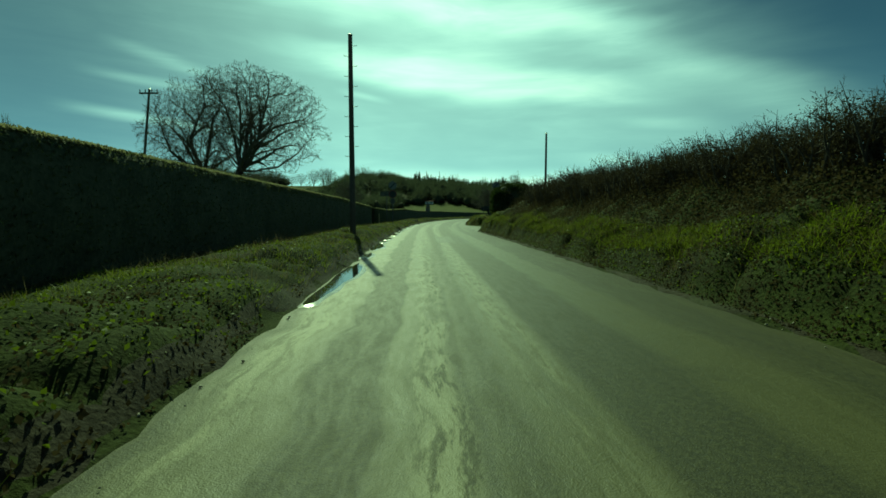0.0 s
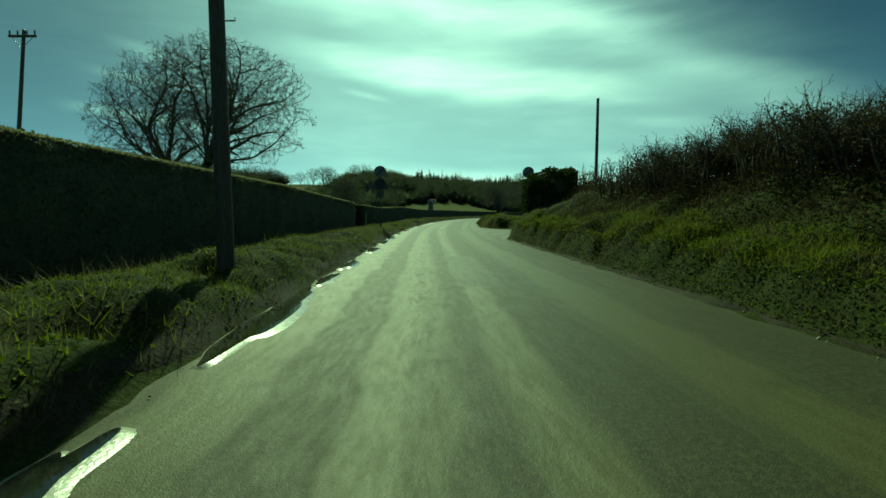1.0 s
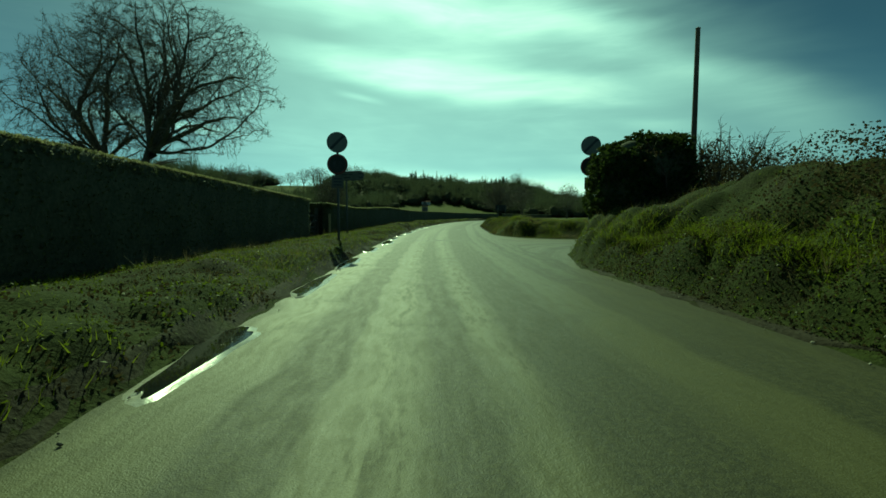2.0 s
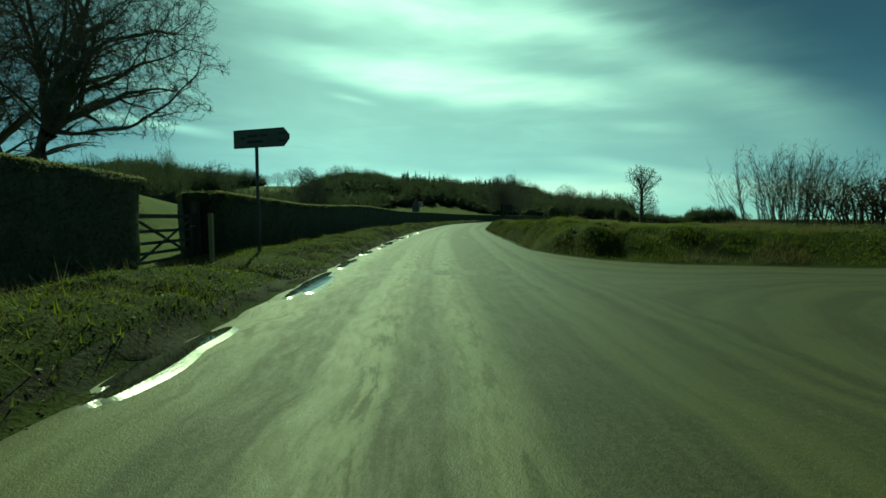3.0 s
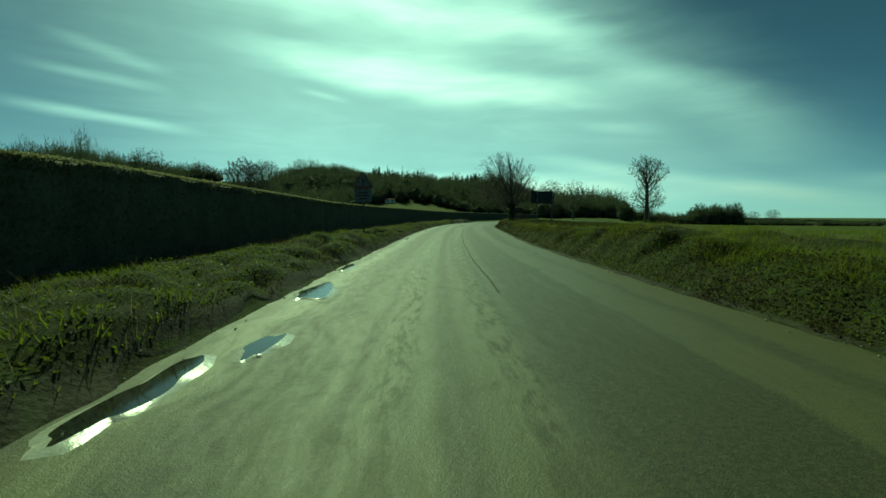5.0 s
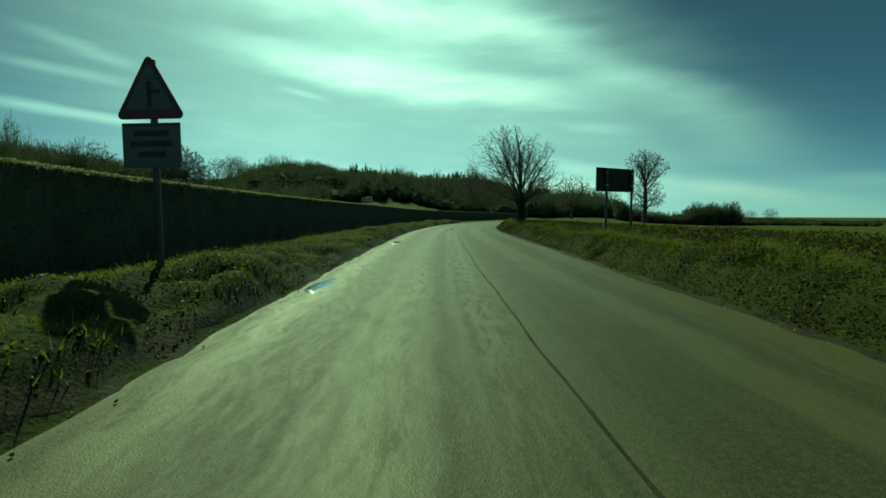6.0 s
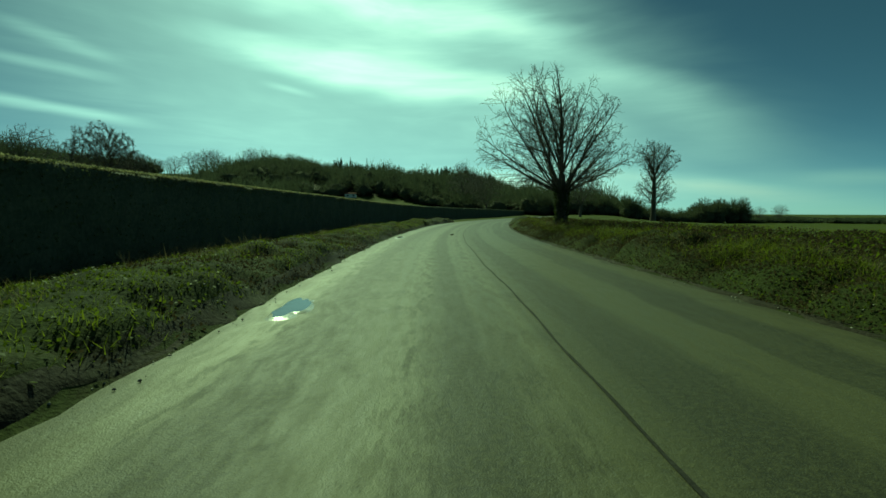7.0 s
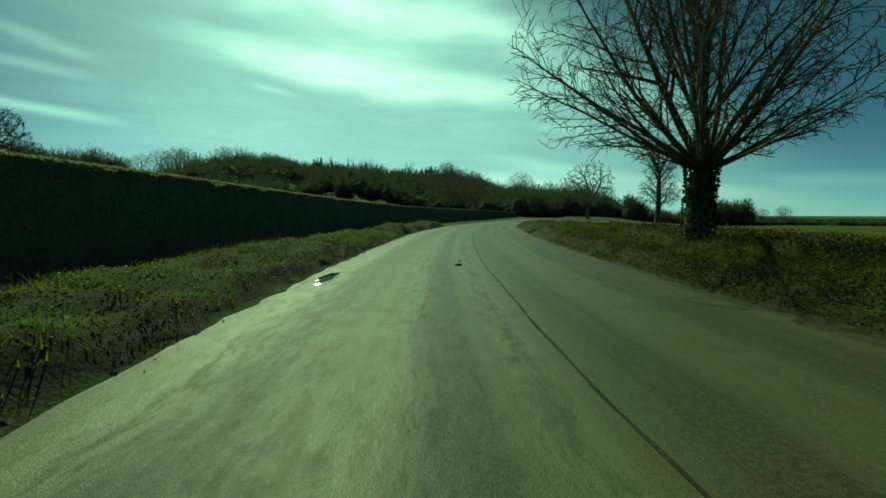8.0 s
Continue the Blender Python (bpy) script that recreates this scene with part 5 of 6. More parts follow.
far_wood("conifer_wood", "dark spiky conifers on the far ridge", spots_in(260, -30, 64, 446, 492, rng), FAR_PINE, rng, 13, 6.5, 170, 0.6, True)
far_wood("woodland", "distant hedgerow scrub along the field edge", spots_in(95, 60, 124, 246, 256, rng), FAR_WOOD, rng, 7.5, 7, 160, 0.22, False, 4.0)
far_wood("woodland", "low distant hedge at the end of the field", spots_in(70, 141, 205, 246, 256, rng), FAR_WOOD, rng, 3, 6, 120, 0.22, False, 4.0)
far_wood("woodland", "dark rounded copse across the green field", np.array([on_land(121.5 + 1.25 * i, 246 + 9 * (i * 0.618 % 1)) for i in range(16)]), FAR_WOOD, rng, 12, 8.5, 600, 0.22, False, 5.0)
far_wood("woodland", "low dark tree line on the level horizon", spots_in(700, 150, 900, 640, 720, rng), FAR_WOOD, rng, 4, 12, 30, 1.6)
far_wood("woodland", "bare saplings along the hill top above the hedge", spots_in(90, -200, -160, 165, 205, rng), FAR_WOOD, rng, 14, 5, 150, 0.20, False, 6.0)


# ---- hedgerow on the bank ----
def shrub(name, label, seed, stems, tall, spread, leafy, group, levels, category="shrub", lean=0.35, thick=0.022, flare=0.35, leaf_top=0.7, each=2, size=0.13, cut=None):
    """Many stems from one stool with side shoots, and a little dead leaf."""
    rng = np.random.default_rng(seed)
    ob = thing(name, (0, 0, 0), label, category, group)
    feet = []
    for _ in range(stems):
        p = np.array([*rng.normal(0, spread * 0.35, 2), -0.2])
        d = np.array([*(rng.normal(0, lean, 2) + p[:2] * flare), 1.0])
        d /= np.linalg.norm(d)
        feet.append(([p, p + 0.25 * d], thick * rng.uniform(0.7, 1.3), [(1.0, d, tall * rng.uniform(0.72, 1.0), thick * rng.uniform(0.6, 1.0))]))
    pos, parent, radius, kids = grow(rng, feet, levels, None if cut is None else (lambda p: p[2] < cut * (1 + 0.06 * math.sin(7 * p[0] + 2) * math.cos(6 * p[1]))), 0.0028)
    idx = np.where(parent >= 0)[0]
    stout = radius[idx] > thick * 0.42
    part("stem_growth", Build().add(*tubes(pos, parent, radius, idx[stout], 5)), TWIG, ob, "upright grey-brown stems")["kind"] = "stuff"
    b = Build().add(*tubes(pos, parent, radius, idx[~stout], 3))
    v, q, t = twigs(pos, parent, kids, radius, thick * 0.4, rng, each, size, 0.0, 0.0032)
    n0 = b.count
    b.add(v, q)
    b.faces.append(t + n0)
    part("twig_growth", b, TWIG, ob, "thin bare side shoots")["kind"] = "stuff"
    if leafy:
        on = rng.choice(np.where(pos[:, 2] < leaf_top * tall)[0], leafy)
        q = pos[on] + rng.normal(0, 0.06, (leafy, 3))
        part("leaves", Build().add(*leaves(q, 0.032, rng, 0.3)), BRAMBLE, ob, "brown dead leaves and bramble low down")["kind"] = "stuff"
    return ob


THORN = ((0.15, 0.11, 0.02, 0.16, 0.14, 52, 0.50), (0.12, 0.26, 0.03, 0.15, 0.15, 54, 0.45), (0.12, 0.30, 0.03, 1, 1, 0, 0))
rng = np.random.default_rng(61)
kinds = [shrub("hawthorn_shrub", "dense leafless hawthorn with cut twiggy stems on the bank", 62 + k, 28, 2.0, 1.3, 2600, "hedgerow on the bank", THORN, lean=0.13, thick=0.032, leaf_top=0.60, each=1, size=0.11, cut=1.54) for k in range(3)]
sparse = shrub("hawthorn_shrub", "thin hedge stems with knobbly cut tops on the bank", 68, 4, 1.5, 0.9, 160, "hedgerow on the bank", ((0.14, 0.08, 0.02, 0.45, 0.2, 48, 0.4), (0.10, 0.22, 0.02, 0.2, 0.13, 52, 0.5), (0.08, 0.28, 0.03, 1, 1, 0, 0)), lean=0.06, thick=0.060, leaf_top=1.0)
spots = []
for y in np.arange(-3, 25.6, 1.02):
    for row in (0, 1):
        spots.append((float(right_edge(y)) + 2.9 + 1.0 * row + rng.uniform(-0.3, 0.3), y + rng.uniform(-0.3, 0.3), rng.uniform(0.92, 1.06) * float(np.interp(y, (4, 9, 14, 19, 25), (0.66, 0.71, 0.76, 0.82, 0.80)))))
used = set()
for i, (x, y, s) in enumerate(spots):
    k = i % 3
    source = kinds[k]
    m = Matrix.Translation(on_land(x, y)) @ Matrix.Rotation(rng.uniform(0, 6.28), 4, "Z")
    if k not in used:
        used.add(k)
        source.matrix_basis = m
        c = source
    else:
        c = copy_thing(source, m)
    c.scale = (s, s, s)
first = True
for y, dx, s in ((26.7, 2.9, 0.85), (27.5, 2.6, 0.82), (28.1, 3.0, 0.80)):
    m = Matrix.Translation(on_land(float(right_edge(y)) + dx, y)) @ Matrix.Rotation(rng.uniform(0, 6.28), 4, "Z")
    if first:
        sparse.matrix_basis, c, first = m, sparse, False
    else:
        c = copy_thing(sparse, m)
    c.scale = (s, s, s)

for x, y, s in ((7.2, 37.4, 1.65), (8.1, 37.8, 1.75), (9.0, 38.4, 1.7), (16.4, 52.6, 1.4), (17.8, 53.0, 1.6), (19.6, 52.8, 1.5), (21.6, 52.4, 1.5)):
    c = copy_thing(kinds[int(x) % 3], Matrix.Translation(on_land(x, y)) @ Matrix.Rotation(2.3 * x, 4, "Z"))
    c.scale = (s, s, s)

# leafy undergrowth that fills the hedgerow's foot and the dark corner by the junction
rng = np.random.default_rng(71)


def thicket(n, y0, y1, u0, u1, tall, label, leaf, mat):
    r = scatter(n, y0, y1, u0, u1, "right", rng)
    f = np.array([noise.noise((a * 0.5, b * 0.5, 5.1)) for a, b, _ in r])
    r[:, 2] += rng.uniform(0, 1, len(r)) ** 1.2 * tall * (0.75 + 0.6 * f)
    v, q = leaves(r, leaf, rng, 0.4, 1.3)
    return tagged(part("undergrowth", Build().add(v, q), mat), label, "bushes", kind="stuff")


thicket(44000, -4, 25.5, 2.0, 5.0, 0.75, "dense brown bramble growth at the foot of the hedgerow", 0.034, BRAMBLE)
thicket(15000, -4, 33, 0.45, 1.5, 0.16, "trailing ivy and brambles over the bank", 0.028, WEED)
thicket(46000, -4, 30, 1.3, 3.4, 0.50, "brown bramble and dead growth on the upper bank", 0.036, BRAMBLE)
thicket(40000, -4, 33, 0.05, 1.3, 0.10, "dead leaves and bramble on the foot of the bank", 0.026, BRAMBLE)
thicket(46000, 53, 125, 0.04, 1.25, 0.14, "dead leaves and bramble on the lower bank face", 0.026, BRAMBLE)
thicket(16000, 45.5, 53, 8.0, 17, 0.22, "dark bramble thicket beside the side road", 0.05, HEDGE)
thicket(60000, 84, 132, 1.6, 8.5, 0.34, "rough brown bramble and dead growth behind the bank", 0.045, BRAMBLE)
thicket(26000, 84, 132, 1.6, 8.5, 0.30, "rank weeds among the brambles behind the bank", 0.045, WEED)
thicket(20000, 98, 128, 0.4, 3.0, 0.20, "tangled dead bracken and brambles on the bank", 0.028, BRAMBLE)
thicket(7000, 53, 100, 0.12, 0.9, 0.12, "dark ivy and bramble on the bank face", 0.028, WEED)

willow = shrub("willow_bush", "leafless many-stemmed bush behind the junction bank", 81, 64, 3.5, 2.2, 0, "bushes by the junction",
               ((0.22, 0.05, 0.02, 0.22, 0.30, 26, 0.5), (0.16, 0.08, 0.03, 0.2, 0.26, 30, 0.5), (0.12, 0.1, 0.03, 1, 1, 0, 0)), "bush", lean=0.12, flare=0.24, thick=0.020, each=1, size=0.3)
willow.matrix_basis = Matrix.Translation(on_land(13.7, 53.8))
for x, y, s in ((15.2, 54.2, 0.95),):
    c = copy_thing(willow, Matrix.Translation(on_land(x, y)) @ Matrix.Rotation(x, 4, "Z"))
    c.scale = (s, s, s)

# ivied stump at the corner of the junction
rng = np.random.default_rng(85)
ivy = thing("ivy_stump", (5.4, 36.9, 1.30), "dead tree stump smothered in a block of dark ivy", "ivy bush")
part("trunk", tube([(0, 0, -0.3), (0.05, 0, 1.2), (0.0, 0.05, 2.1)], [0.42, 0.34, 0.28], 12), BARK, ivy, "hidden dead stem")
n = 15000
q = rng.uniform(-1, 1, (n * 3, 3))
r = (np.abs(q[:, 0]) ** 3 + np.abs(q[:, 1]) ** 3 + np.abs(q[:, 2]) ** 3.4)
q = q[(r < 1) & (r > 0.45)][:n]
wob = np.array([noise.noise((a * 1.6, b * 1.6, c * 1.6)) for a, b, c in q])[:, None]
q = q * (1 + 0.30 * wob)
q = q * np.array([1.5, 1.2, 1.32]) + np.array([0.05, 0, 0.98])
part("ivy_leaves", Build().add(*leaves(q, 0.10, rng, 0.1, 1.1)), IVY, ivy, "thick glossy ivy leaves")
# solid core behind the ivy, shade between leaves put into its colour
bm = bmesh.new()
bmesh.ops.create_icosphere(bm, subdivisions=4, radius=1.0)
for v in bm.verts:
    c = v.co
    k = (abs(c.x) ** 3 + abs(c.y) ** 3 + abs(c.z) ** 3.4) ** -0.31
    v.co = Vector((c.x * k * 1.32, c.y * k * 1.0, c.z * k * 1.15 + 0.95)) * (1 + 0.05 * noise.noise(c * 3))
part("shade_core", bm, HEDGE_SHADE_CORE, ivy, "solid core toned dark like shaded stems", smooth=True)


# ---- poles ----
def pole(at, height, label, arms=False, steps=True, lean=(0.0, 0.0), group="wooden poles"):
    ob = thing("telegraph_pole", at, label, "pole", group)
    n = 9
    pts = [(lean[0] * i / n, lean[1] * i / n, -0.4 + (height + 0.4) * i / n) for i in range(n + 1)]
    part("shaft", tube(pts, [0.120 - 0.038 * i / n for i in range(n + 1)], 16), POLE_WOOD, ob, "tarred round wooden shaft", smooth=True)
    part("cap", tube([(lean[0], lean[1], height - 0.01), (lean[0], lean[1], height + 0.05)], [0.10, 0.02], 12), GALV, ob)
    if steps:
        for i in range(int((height - 3.0) / 0.38)):
            z = 3.0 + 0.38 * i
            s = 1 if i % 2 else -1
            k = z / height
            part("climbing_step", tube([(lean[0] * k + s * 0.08, lean[1] * k, z), (lean[0] * k + s * 0.25, lean[1] * k, z), (lean[0] * k + s * 0.25, lean[1] * k, z + 0.04)], [0.011] * 3, 6), GALV, ob)
    if arms:
        part("crossarm", box((1.5, 0.10, 0.12), (lean[0], lean[1] - 0.12, height - 0.35), 0.012), POLE_WOOD, ob, "wooden crossarm")
        for x in (-0.68, -0.25, 0.25, 0.68):
            part("insulator", tube([(x + lean[0], -0.12, height - 0.29), (x + lean[0], -0.12, height - 0.2), (x + lean[0], -0.12, height - 0.14), (x + lean[0], -0.12, height - 0.06)], [0.018, 0.05, 0.035, 0.045], 10), PORCELAIN, ob, smooth=True)
        for s in (-1, 1):
            part("brace", tube([(s * 0.55 + lean[0], -0.1, height - 0.40), (s * 0.06 + lean[0] * (1 - 0.95 / height), -0.1, height - 0.95)], [0.015, 0.015], 6), GALV, ob)
    return ob


p1 = (-3.55, 18.1, float(land(-3.55, 18.1)))
pole(p1, 7.6, "tall dark wooden telegraph pole with climbing steps by the road")
px, py = -24.5, 37.1
pole(on_land(px, py), 11.1 - float(land(px, py)), "weathered wooden pole with a crossarm on the field", True, False, (1.3, 0.0))
pole(on_land(9.0, 40.6), 8.3 - float(land(9.0, 40.6)), "plain wooden pole standing behind the bank", False, False)


# ---- road signs ----
def ring_disc(radius, n=40):
    return [(radius * math.cos(a), radius * math.sin(a)) for a in np.arange(n) * 2 * math.pi / n]


def moved(bm, x=0.0, y=0.0, z=0.0):
    bmesh.ops.translate(bm, vec=(x, y, z), verts=bm.verts)
    return bm


def annulus(r0, r1, thick=0.002, n=40):
    b = Build()
    a = np.arange(n) * 2 * math.pi / n
    rings = [np.stack([r * np.cos(a), np.full(n, y), r * np.sin(a)], 1) for r, y in ((r0, 0), (r1, 0), (r1, thick), (r0, thick))]
    k = np.arange(n)
    f = [np.stack([j * n + k, j * n + (k + 1) % n, ((j + 1) % 4) * n + (k + 1) % n, ((j + 1) % 4) * n + k], 1) for j in range(4)]
    return b.add(np.concatenate(rings), np.concatenate(f))


def at_height(b, z, y=0.0):
    b.verts = [v + np.array([0, y, z]) for v in b.verts]
    return b


def limit_sign(at, top, label, turn):
    ob = thing("speed_limit_sign", at, label, "road sign", "signs at the village end", turn)
    z1 = top - at[2]
    part("post", tube([(0, 0, -0.3), (0, 0, 1.5), (0, 0, z1 + 0.25)], [0.042] * 3, 14), GREY_POST, ob, "grey steel post", smooth=True)
    part("post_cap", tube([(0, 0, z1 + 0.25), (0, 0, z1 + 0.27)], [0.046, 0.03], 14), SIGN_BLACK, ob)
    for name, z, r in (("end_of_limit_disc", z1, 0.335), ("limit_disc", z1 - 0.71, 0.335)):
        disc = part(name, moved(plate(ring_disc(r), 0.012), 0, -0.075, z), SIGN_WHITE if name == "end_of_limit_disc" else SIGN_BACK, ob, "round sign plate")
        if name == "end_of_limit_disc":
            bar = box((2 * r * 0.93, 0.003, 0.085), (0, 0, 0), 0, Matrix.Rotation(radians(-45), 3, "Y"))
            part("black_bar", moved(bar, 0, -0.078, z), SIGN_BLACK, disc, "black diagonal bar")
        else:
            part("red_border", at_height(annulus(r * 0.80, r * 0.99), z, -0.078), SIGN_RED, disc, "red border ring")
            for dx in (-0.09, 0.09):
                part("black_mark", box((0.09, 0.003, 0.20), (dx, -0.078, z), 0), SIGN_BLACK, disc)
        part("back_channel", box((0.42, 0.03, 0.04), (0, -0.050, z + 0.1), 0.004), GALV, ob)
        part("back_channel", box((0.42, 0.03, 0.04), (0, -0.050, z - 0.1), 0.004), GALV, ob)
    w, h = 0.19, 0.20
    sub = part("sub_plate", moved(plate([(-w, -h), (w, -h), (w, h), (-w, h)], 0.01), 0, -0.07, z1 - 1.28), SIGN_BROWN, ob, "small rectangular plate")
    for k in range(3):
        part("text_bar", box((0.26, 0.003, 0.035), (0, -0.072, z1 - 1.28 + 0.1 - 0.1 * k), 0), SIGN_BLACK, sub)
    part("clip", tube([(0, 0, z1 - 0.04), (0, 0, z1 + 0.0)], [0.052, 0.052], 14), GALV, ob)
    return ob


limit_sign(on_land(-4.14, 38.0), 3.60, "round speed limit signs on a grey post by the hedge", radians(8))
limit_sign(on_land(4.45, 38.8), 3.62, "round speed limit signs on a grey post beside the ivy", radians(-16))

# direction sign
dx, dy = -5.84, 47.85
flag = thing("direction_sign", on_land(dx, dy), "pointed direction sign on a single grey post", "road sign", turn=radians(-20))
fz = 3.36 - float(land(dx, dy))
part("post", tube([(0, 0, -0.3), (0, 0, 1.5), (0, 0, fz + 0.2)], [0.045] * 3, 14), GREY_POST, flag, "grey steel post", smooth=True)
board = part("sign_board", moved(plate([(-0.70, -0.25), (0.96, -0.25), (1.14, -0.06), (1.14, 0.06), (0.96, 0.25), (-0.70, 0.25)], 0.02), 0, -0.08, fz), SIGN_BROWN, flag, "brown-grey pointed board, darkened as if backlit")
for b_, m_ in ((((-0.70, 0.22), (0.93, 0.25)), SIGN_BLACK), (((-0.70, -0.25), (0.93, -0.22)), SIGN_BLACK), (((-0.70, -0.22), (-0.67, 0.22)), SIGN_BLACK)):
    (x0, z0), (x1, z1) = b_
    part("border", box((x1 - x0, 0.003, z1 - z0), ((x0 + x1) / 2, -0.083, fz + (z0 + z1) / 2), 0), m_, board, "black border line")
for s in (-1, 1):
    part("arrow_edge", box((0.26, 0.003, 0.05), (0.92, -0.083, fz + s * 0.10), 0, None), SIGN_BLACK, board)
for x0, x1, z in ((-0.45, -0.32, 0.02), (-0.24, 0.12, 0.07), (-0.24, 0.28, -0.09), (0.20, 0.42, 0.07)):
    part("text_bar", box((x1 - x0, 0.003, 0.06), ((x0 + x1) / 2, -0.083, fz + z), 0), SIGN_BACK, board)
for dz in (-0.13, 0.13):
    part("back_channel", box((1.1, 0.03, 0.04), (0.1, -0.045, fz + dz), 0.004), GALV, flag)

# warning triangle
wx, wy = -2.78, 85.5
warn = thing("warning_sign", on_land(wx, wy), "red-bordered warning triangle with a plate on a post", "road sign", turn=radians(-12))
wz = float(land(wx, wy))
part("post", tube([(0, 0, -0.3), (0, 0, 1.5), (0, 0, 3.3 - wz)], [0.045] * 3, 14), GREY_POST, warn, "grey steel post", smooth=True)


def triangle(side, n=6, r=0.06):
    """A rounded triangle, apex up."""
    h = side * math.sqrt(3) / 2
    corners = [(-side / 2, 0), (side / 2, 0), (0, h)]
    out = []
    for k, (x, z) in enumerate(corners):
        cx, cz = (0 - x), (h / 3 - z)
        d = math.hypot(cx, cz)
        ox, oz = x + cx / d * r * 2, z + cz / d * r * 2
        mid = math.atan2(z - h / 3, x)
        out += [(ox + r * math.cos(mid + a), oz + r * math.sin(mid + a)) for a in np.linspace(-math.pi / 3, math.pi / 3, n)]
    return out


tz = 2.50 - wz
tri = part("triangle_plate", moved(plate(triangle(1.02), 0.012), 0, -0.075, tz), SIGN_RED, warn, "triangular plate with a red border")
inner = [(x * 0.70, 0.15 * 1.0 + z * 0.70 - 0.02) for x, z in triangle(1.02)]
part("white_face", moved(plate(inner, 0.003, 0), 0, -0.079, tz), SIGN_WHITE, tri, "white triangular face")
part("symbol", box((0.06, 0.003, 0.34), (0, -0.082, tz + 0.33), 0), SIGN_BLACK, tri, "black symbol")
part("symbol", box((0.16, 0.003, 0.05), (0.07, -0.082, tz + 0.36), 0), SIGN_BLACK, tri, "black symbol")
w, h = 0.42, 0.30
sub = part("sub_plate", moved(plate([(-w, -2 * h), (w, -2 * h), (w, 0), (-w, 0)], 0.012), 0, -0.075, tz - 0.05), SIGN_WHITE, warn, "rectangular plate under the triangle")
part("frame_line", box((2 * w - 0.04, 0.003, 0.02), (0, -0.077, tz - 0.08), 0), SIGN_BLACK, sub)
for k, ww in enumerate((0.5, 0.62, 0.4)):
    part("text_bar", box((ww, 0.003, 0.075), (0, -0.077, tz - 0.19 - 0.14 * k), 0), SIGN_BLACK, sub)
for dz in (0.2, 0.5, -0.2, -0.5):
    part("back_channel", box((0.46 if dz < 0.4 else 0.3, 0.03, 0.04), (0, -0.048, tz + dz), 0.004), GALV, warn)

# board on two posts, seen from behind
bx, by = 8.75, 94.95
hoard = thing("village_sign", on_land(bx, by), "dark back of a rectangular sign on two posts", "road sign", turn=math.atan2(0.73, 1.90))
bz = float(land(bx, by))
face = part("sign_panel", moved(plate([(-0.98, 0), (0.98, 0), (0.98, 0.86), (-0.98, 0.86)], 0.02), 0, -0.07, 2.08 - bz), SIGN_BACK, hoard, "dark grey sheet back")
for z in (0.03, 0.43, 0.83):
    part("rail", box((1.92, 0.03, 0.045), (0, -0.078, 2.08 - bz + z), 0.004), SIGN_BACK, face, "stiffening rail")
for s in (-1, 1):
    part("edge_rail", box((0.045, 0.03, 0.80), (s * 0.95, -0.078, 2.08 - bz + 0.43), 0.004), SIGN_BACK, face)
for x in (-0.52, 0.80):
    part("post", tube([(x, -0.14, -0.35), (x, -0.14, 1.0), (x, -0.14, 2.90 - bz)], [0.045] * 3, 14), GREY_POST, hoard, "grey steel post", smooth=True)
    for z in (0.2, 0.66):
        part("clip", tube([(x, -0.14, 2.08 - bz + z), (x, -0.14, 2.08 - bz + z + 0.05)], [0.056, 0.056], 12), GALV, hoard)

# ---- field gate ----
gate_x, gate_y0, gate_y1 = -7.45, 44.72, 47.52
gz0 = float(land(gate_x, 45.0))
gate = thing("field_gate", (gate_x, (gate_y0 + gate_y1) / 2, gz0), "weathered five-bar wooden gate, closed, between the hedges", "gate", turn=radians(2))
half = (gate_y1 - gate_y0) / 2
for z, hgt in ((0.12, 0.075), (0.32, 0.075), (0.55, 0.075), (0.82, 0.075), (1.16, 0.10)):
    part("bar", box((0.035, 2 * half - 0.06, hgt), (0, 0, z), 0.006), GATE_WOOD, gate)
for y in (-half + 0.05, half - 0.05):
    part("stile", box((0.075, 0.09, 1.22), (0, y, 0.63), 0.008), GATE_WOOD, gate)
for s in (-1, 1):
    span, rise = 2 * half - 0.2, 1.02
    part("brace", box((0.03, math.hypot(span, rise), 0.07), (0.035 + 0.032 * (s > 0), 0, 0.63), 0.006, Matrix.Rotation(s * math.atan2(rise, span), 3, "X")), GATE_WOOD, gate)
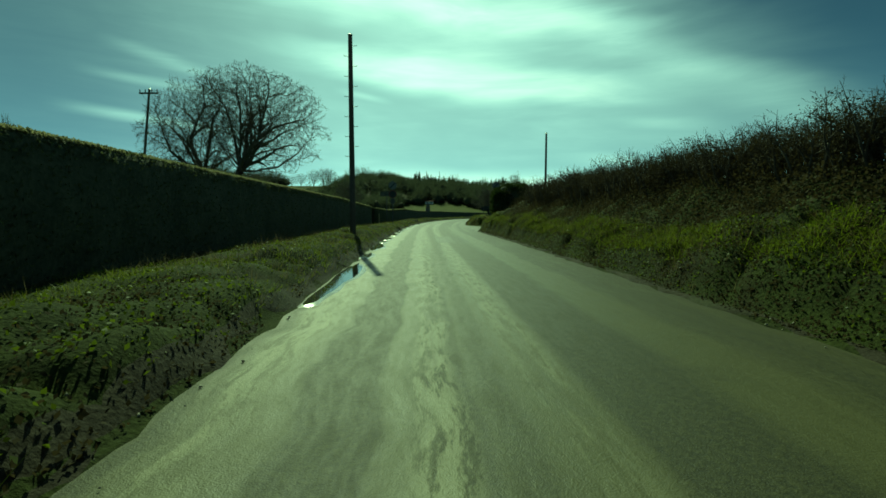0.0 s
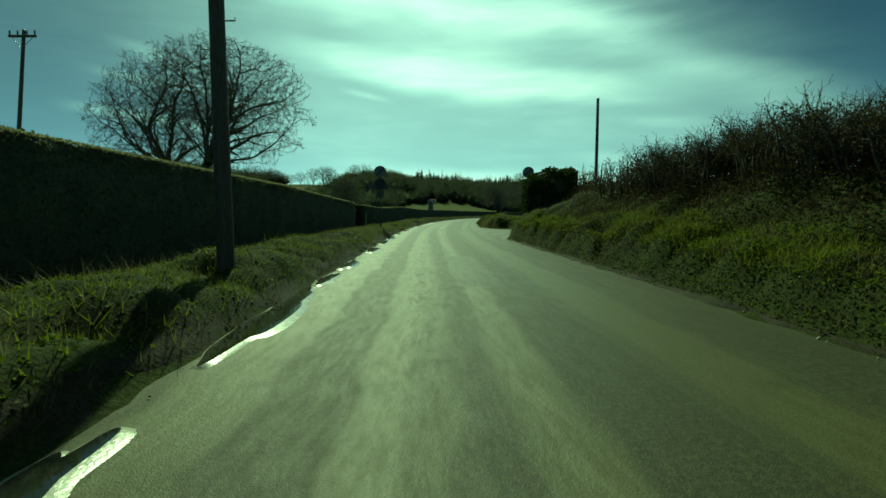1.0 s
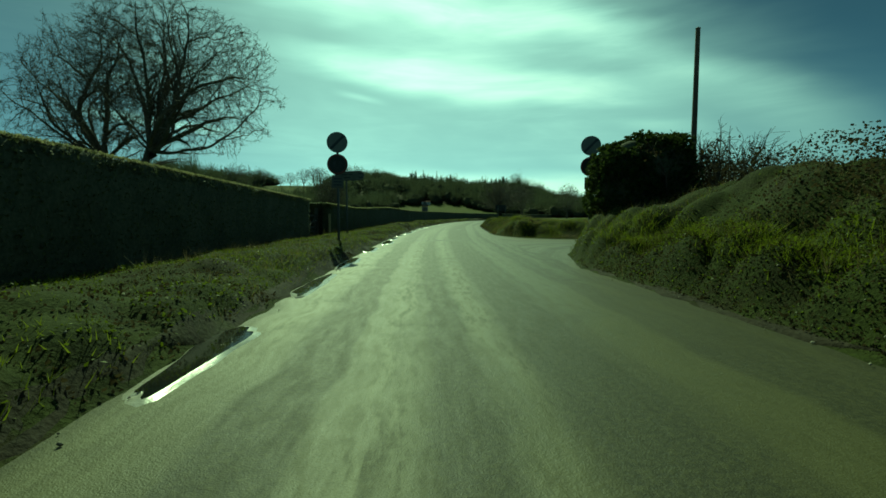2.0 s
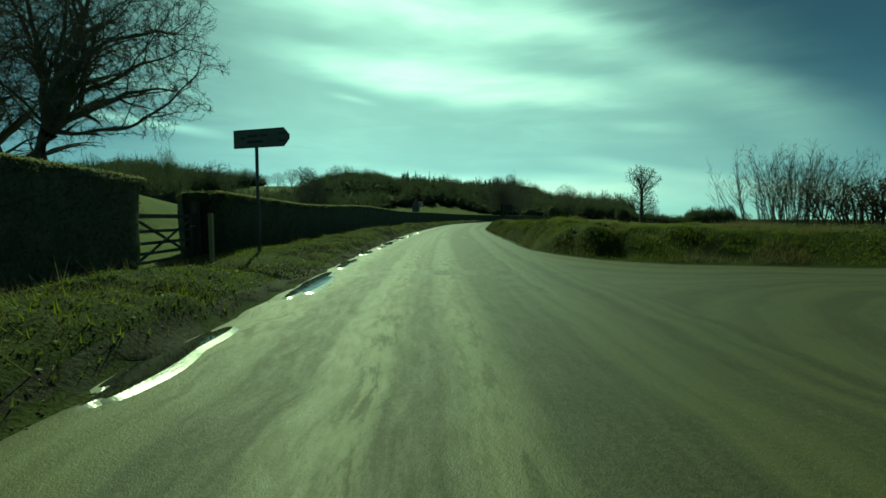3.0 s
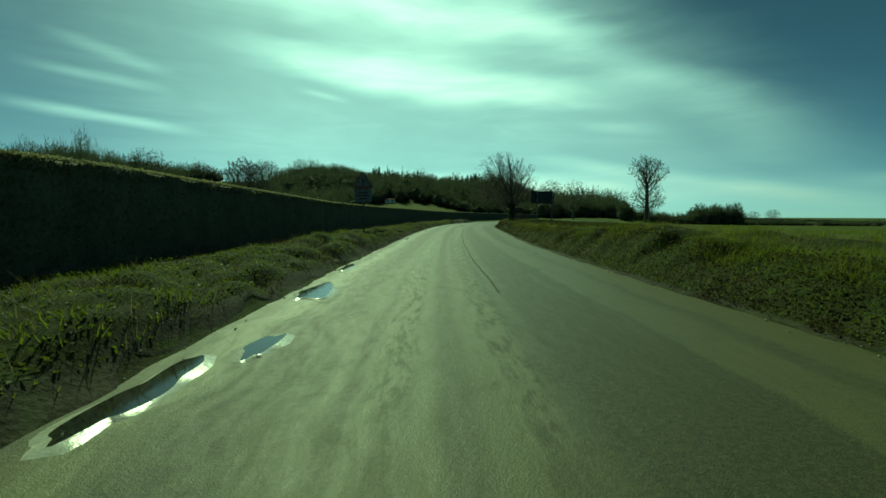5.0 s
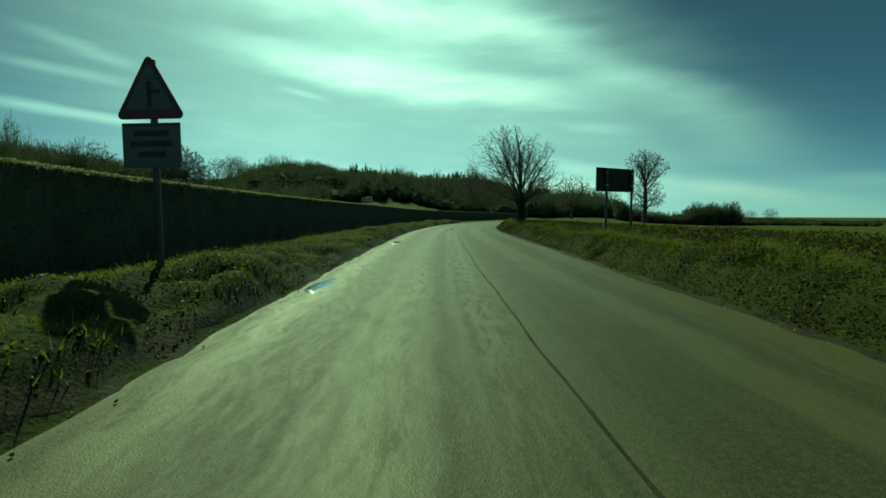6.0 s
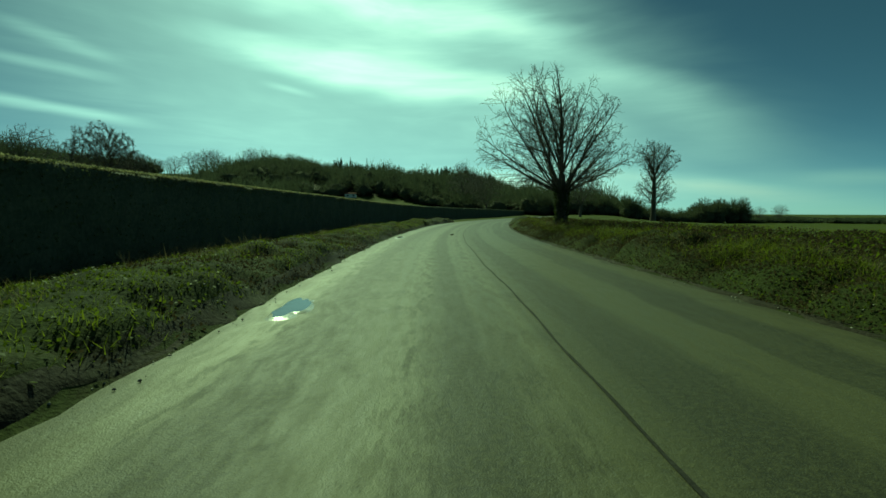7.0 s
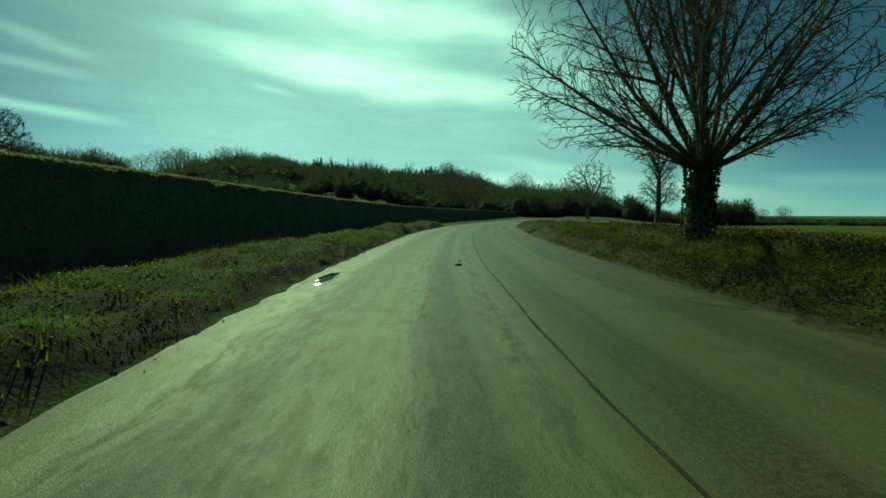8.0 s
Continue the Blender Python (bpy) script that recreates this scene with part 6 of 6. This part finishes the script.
part("latch", box((0.05, 0.18, 0.03), (0.05, half - 0.06, 0.9), 0.004), GALV, gate, "steel latch")
for y, tall, mat, label in ((gate_y0 - 0.12, 1.45, GATE_WOOD, "square weathered gate post"), (gate_y1 + 0.12, 1.45, GATE_WOOD, "square weathered gate post")):
    post = part("gate_post", box((0.18, 0.18, tall + 0.4), (0, 0, (tall - 0.4) / 2), 0.02), mat, None, "", False, (gate_x, y, float(land(gate_x, y))))
    tagged(post, label, "post", "gate posts")
post = part("marker_post", box((0.10, 0.10, 1.6), (0, 0, 0.40), 0.012), NEW_POST, None, "", False, on_land(-6.42, 46.3))
tagged(post, "pale new wooden post beside the gate", "post")

# ---- white farm building far off ----
hx, hy = -10.0, 331.0
hz = float(land(hx, hy))
barn = thing("farm_building", (hx, hy, hz), "small low white farm building on the far slope", "building", turn=radians(6))
part("wall", box((5.6, 4.0, 1.9), (0, 0, 0.8), 0.03), LIME_PAINT, barn, "white rendered walls")
roof = Build().add([(-3.0, -2.3, 1.7), (3.0, -2.3, 1.7), (3.0, 2.3, 1.7), (-3.0, 2.3, 1.7), (-3.0, 0, 2.4), (3.0, 0, 2.4)], [(0, 1, 5, 4), (2, 3, 4, 5), (3, 2, 1, 0)])
roof.faces.append(np.array([(1, 2, 5), (3, 0, 4)]))
part("roof", roof, ROOFING, barn, "dull red pitched roof")
for x in (-1.5, 1.4):
    part("window", box((0.9, 0.06, 0.8), (x, -2.02, 0.95), 0.01), SIGN_BLACK, barn)

# ---- bits on the road ----
rng = np.random.default_rng(91)
for x, y, s in ((5.75, 116.4, 0.07), (5.98, 117.3, 0.035)):
    bm = bmesh.new()
    bmesh.ops.create_icosphere(bm, subdivisions=2, radius=s)
    for v in bm.verts:
        v.co = Vector((v.co.x * 1.2, v.co.y, v.co.z * 0.4)) * (1 + 0.35 * noise.noise(v.co * 30))
    ob = part("mud_clod", bm, EARTH, None, "", True, (x, y, float(road_height(x, y)) + 0.3 * s))
    tagged(ob, "dark clod of mud dropped on the lane", "mud", "clods on the lane")
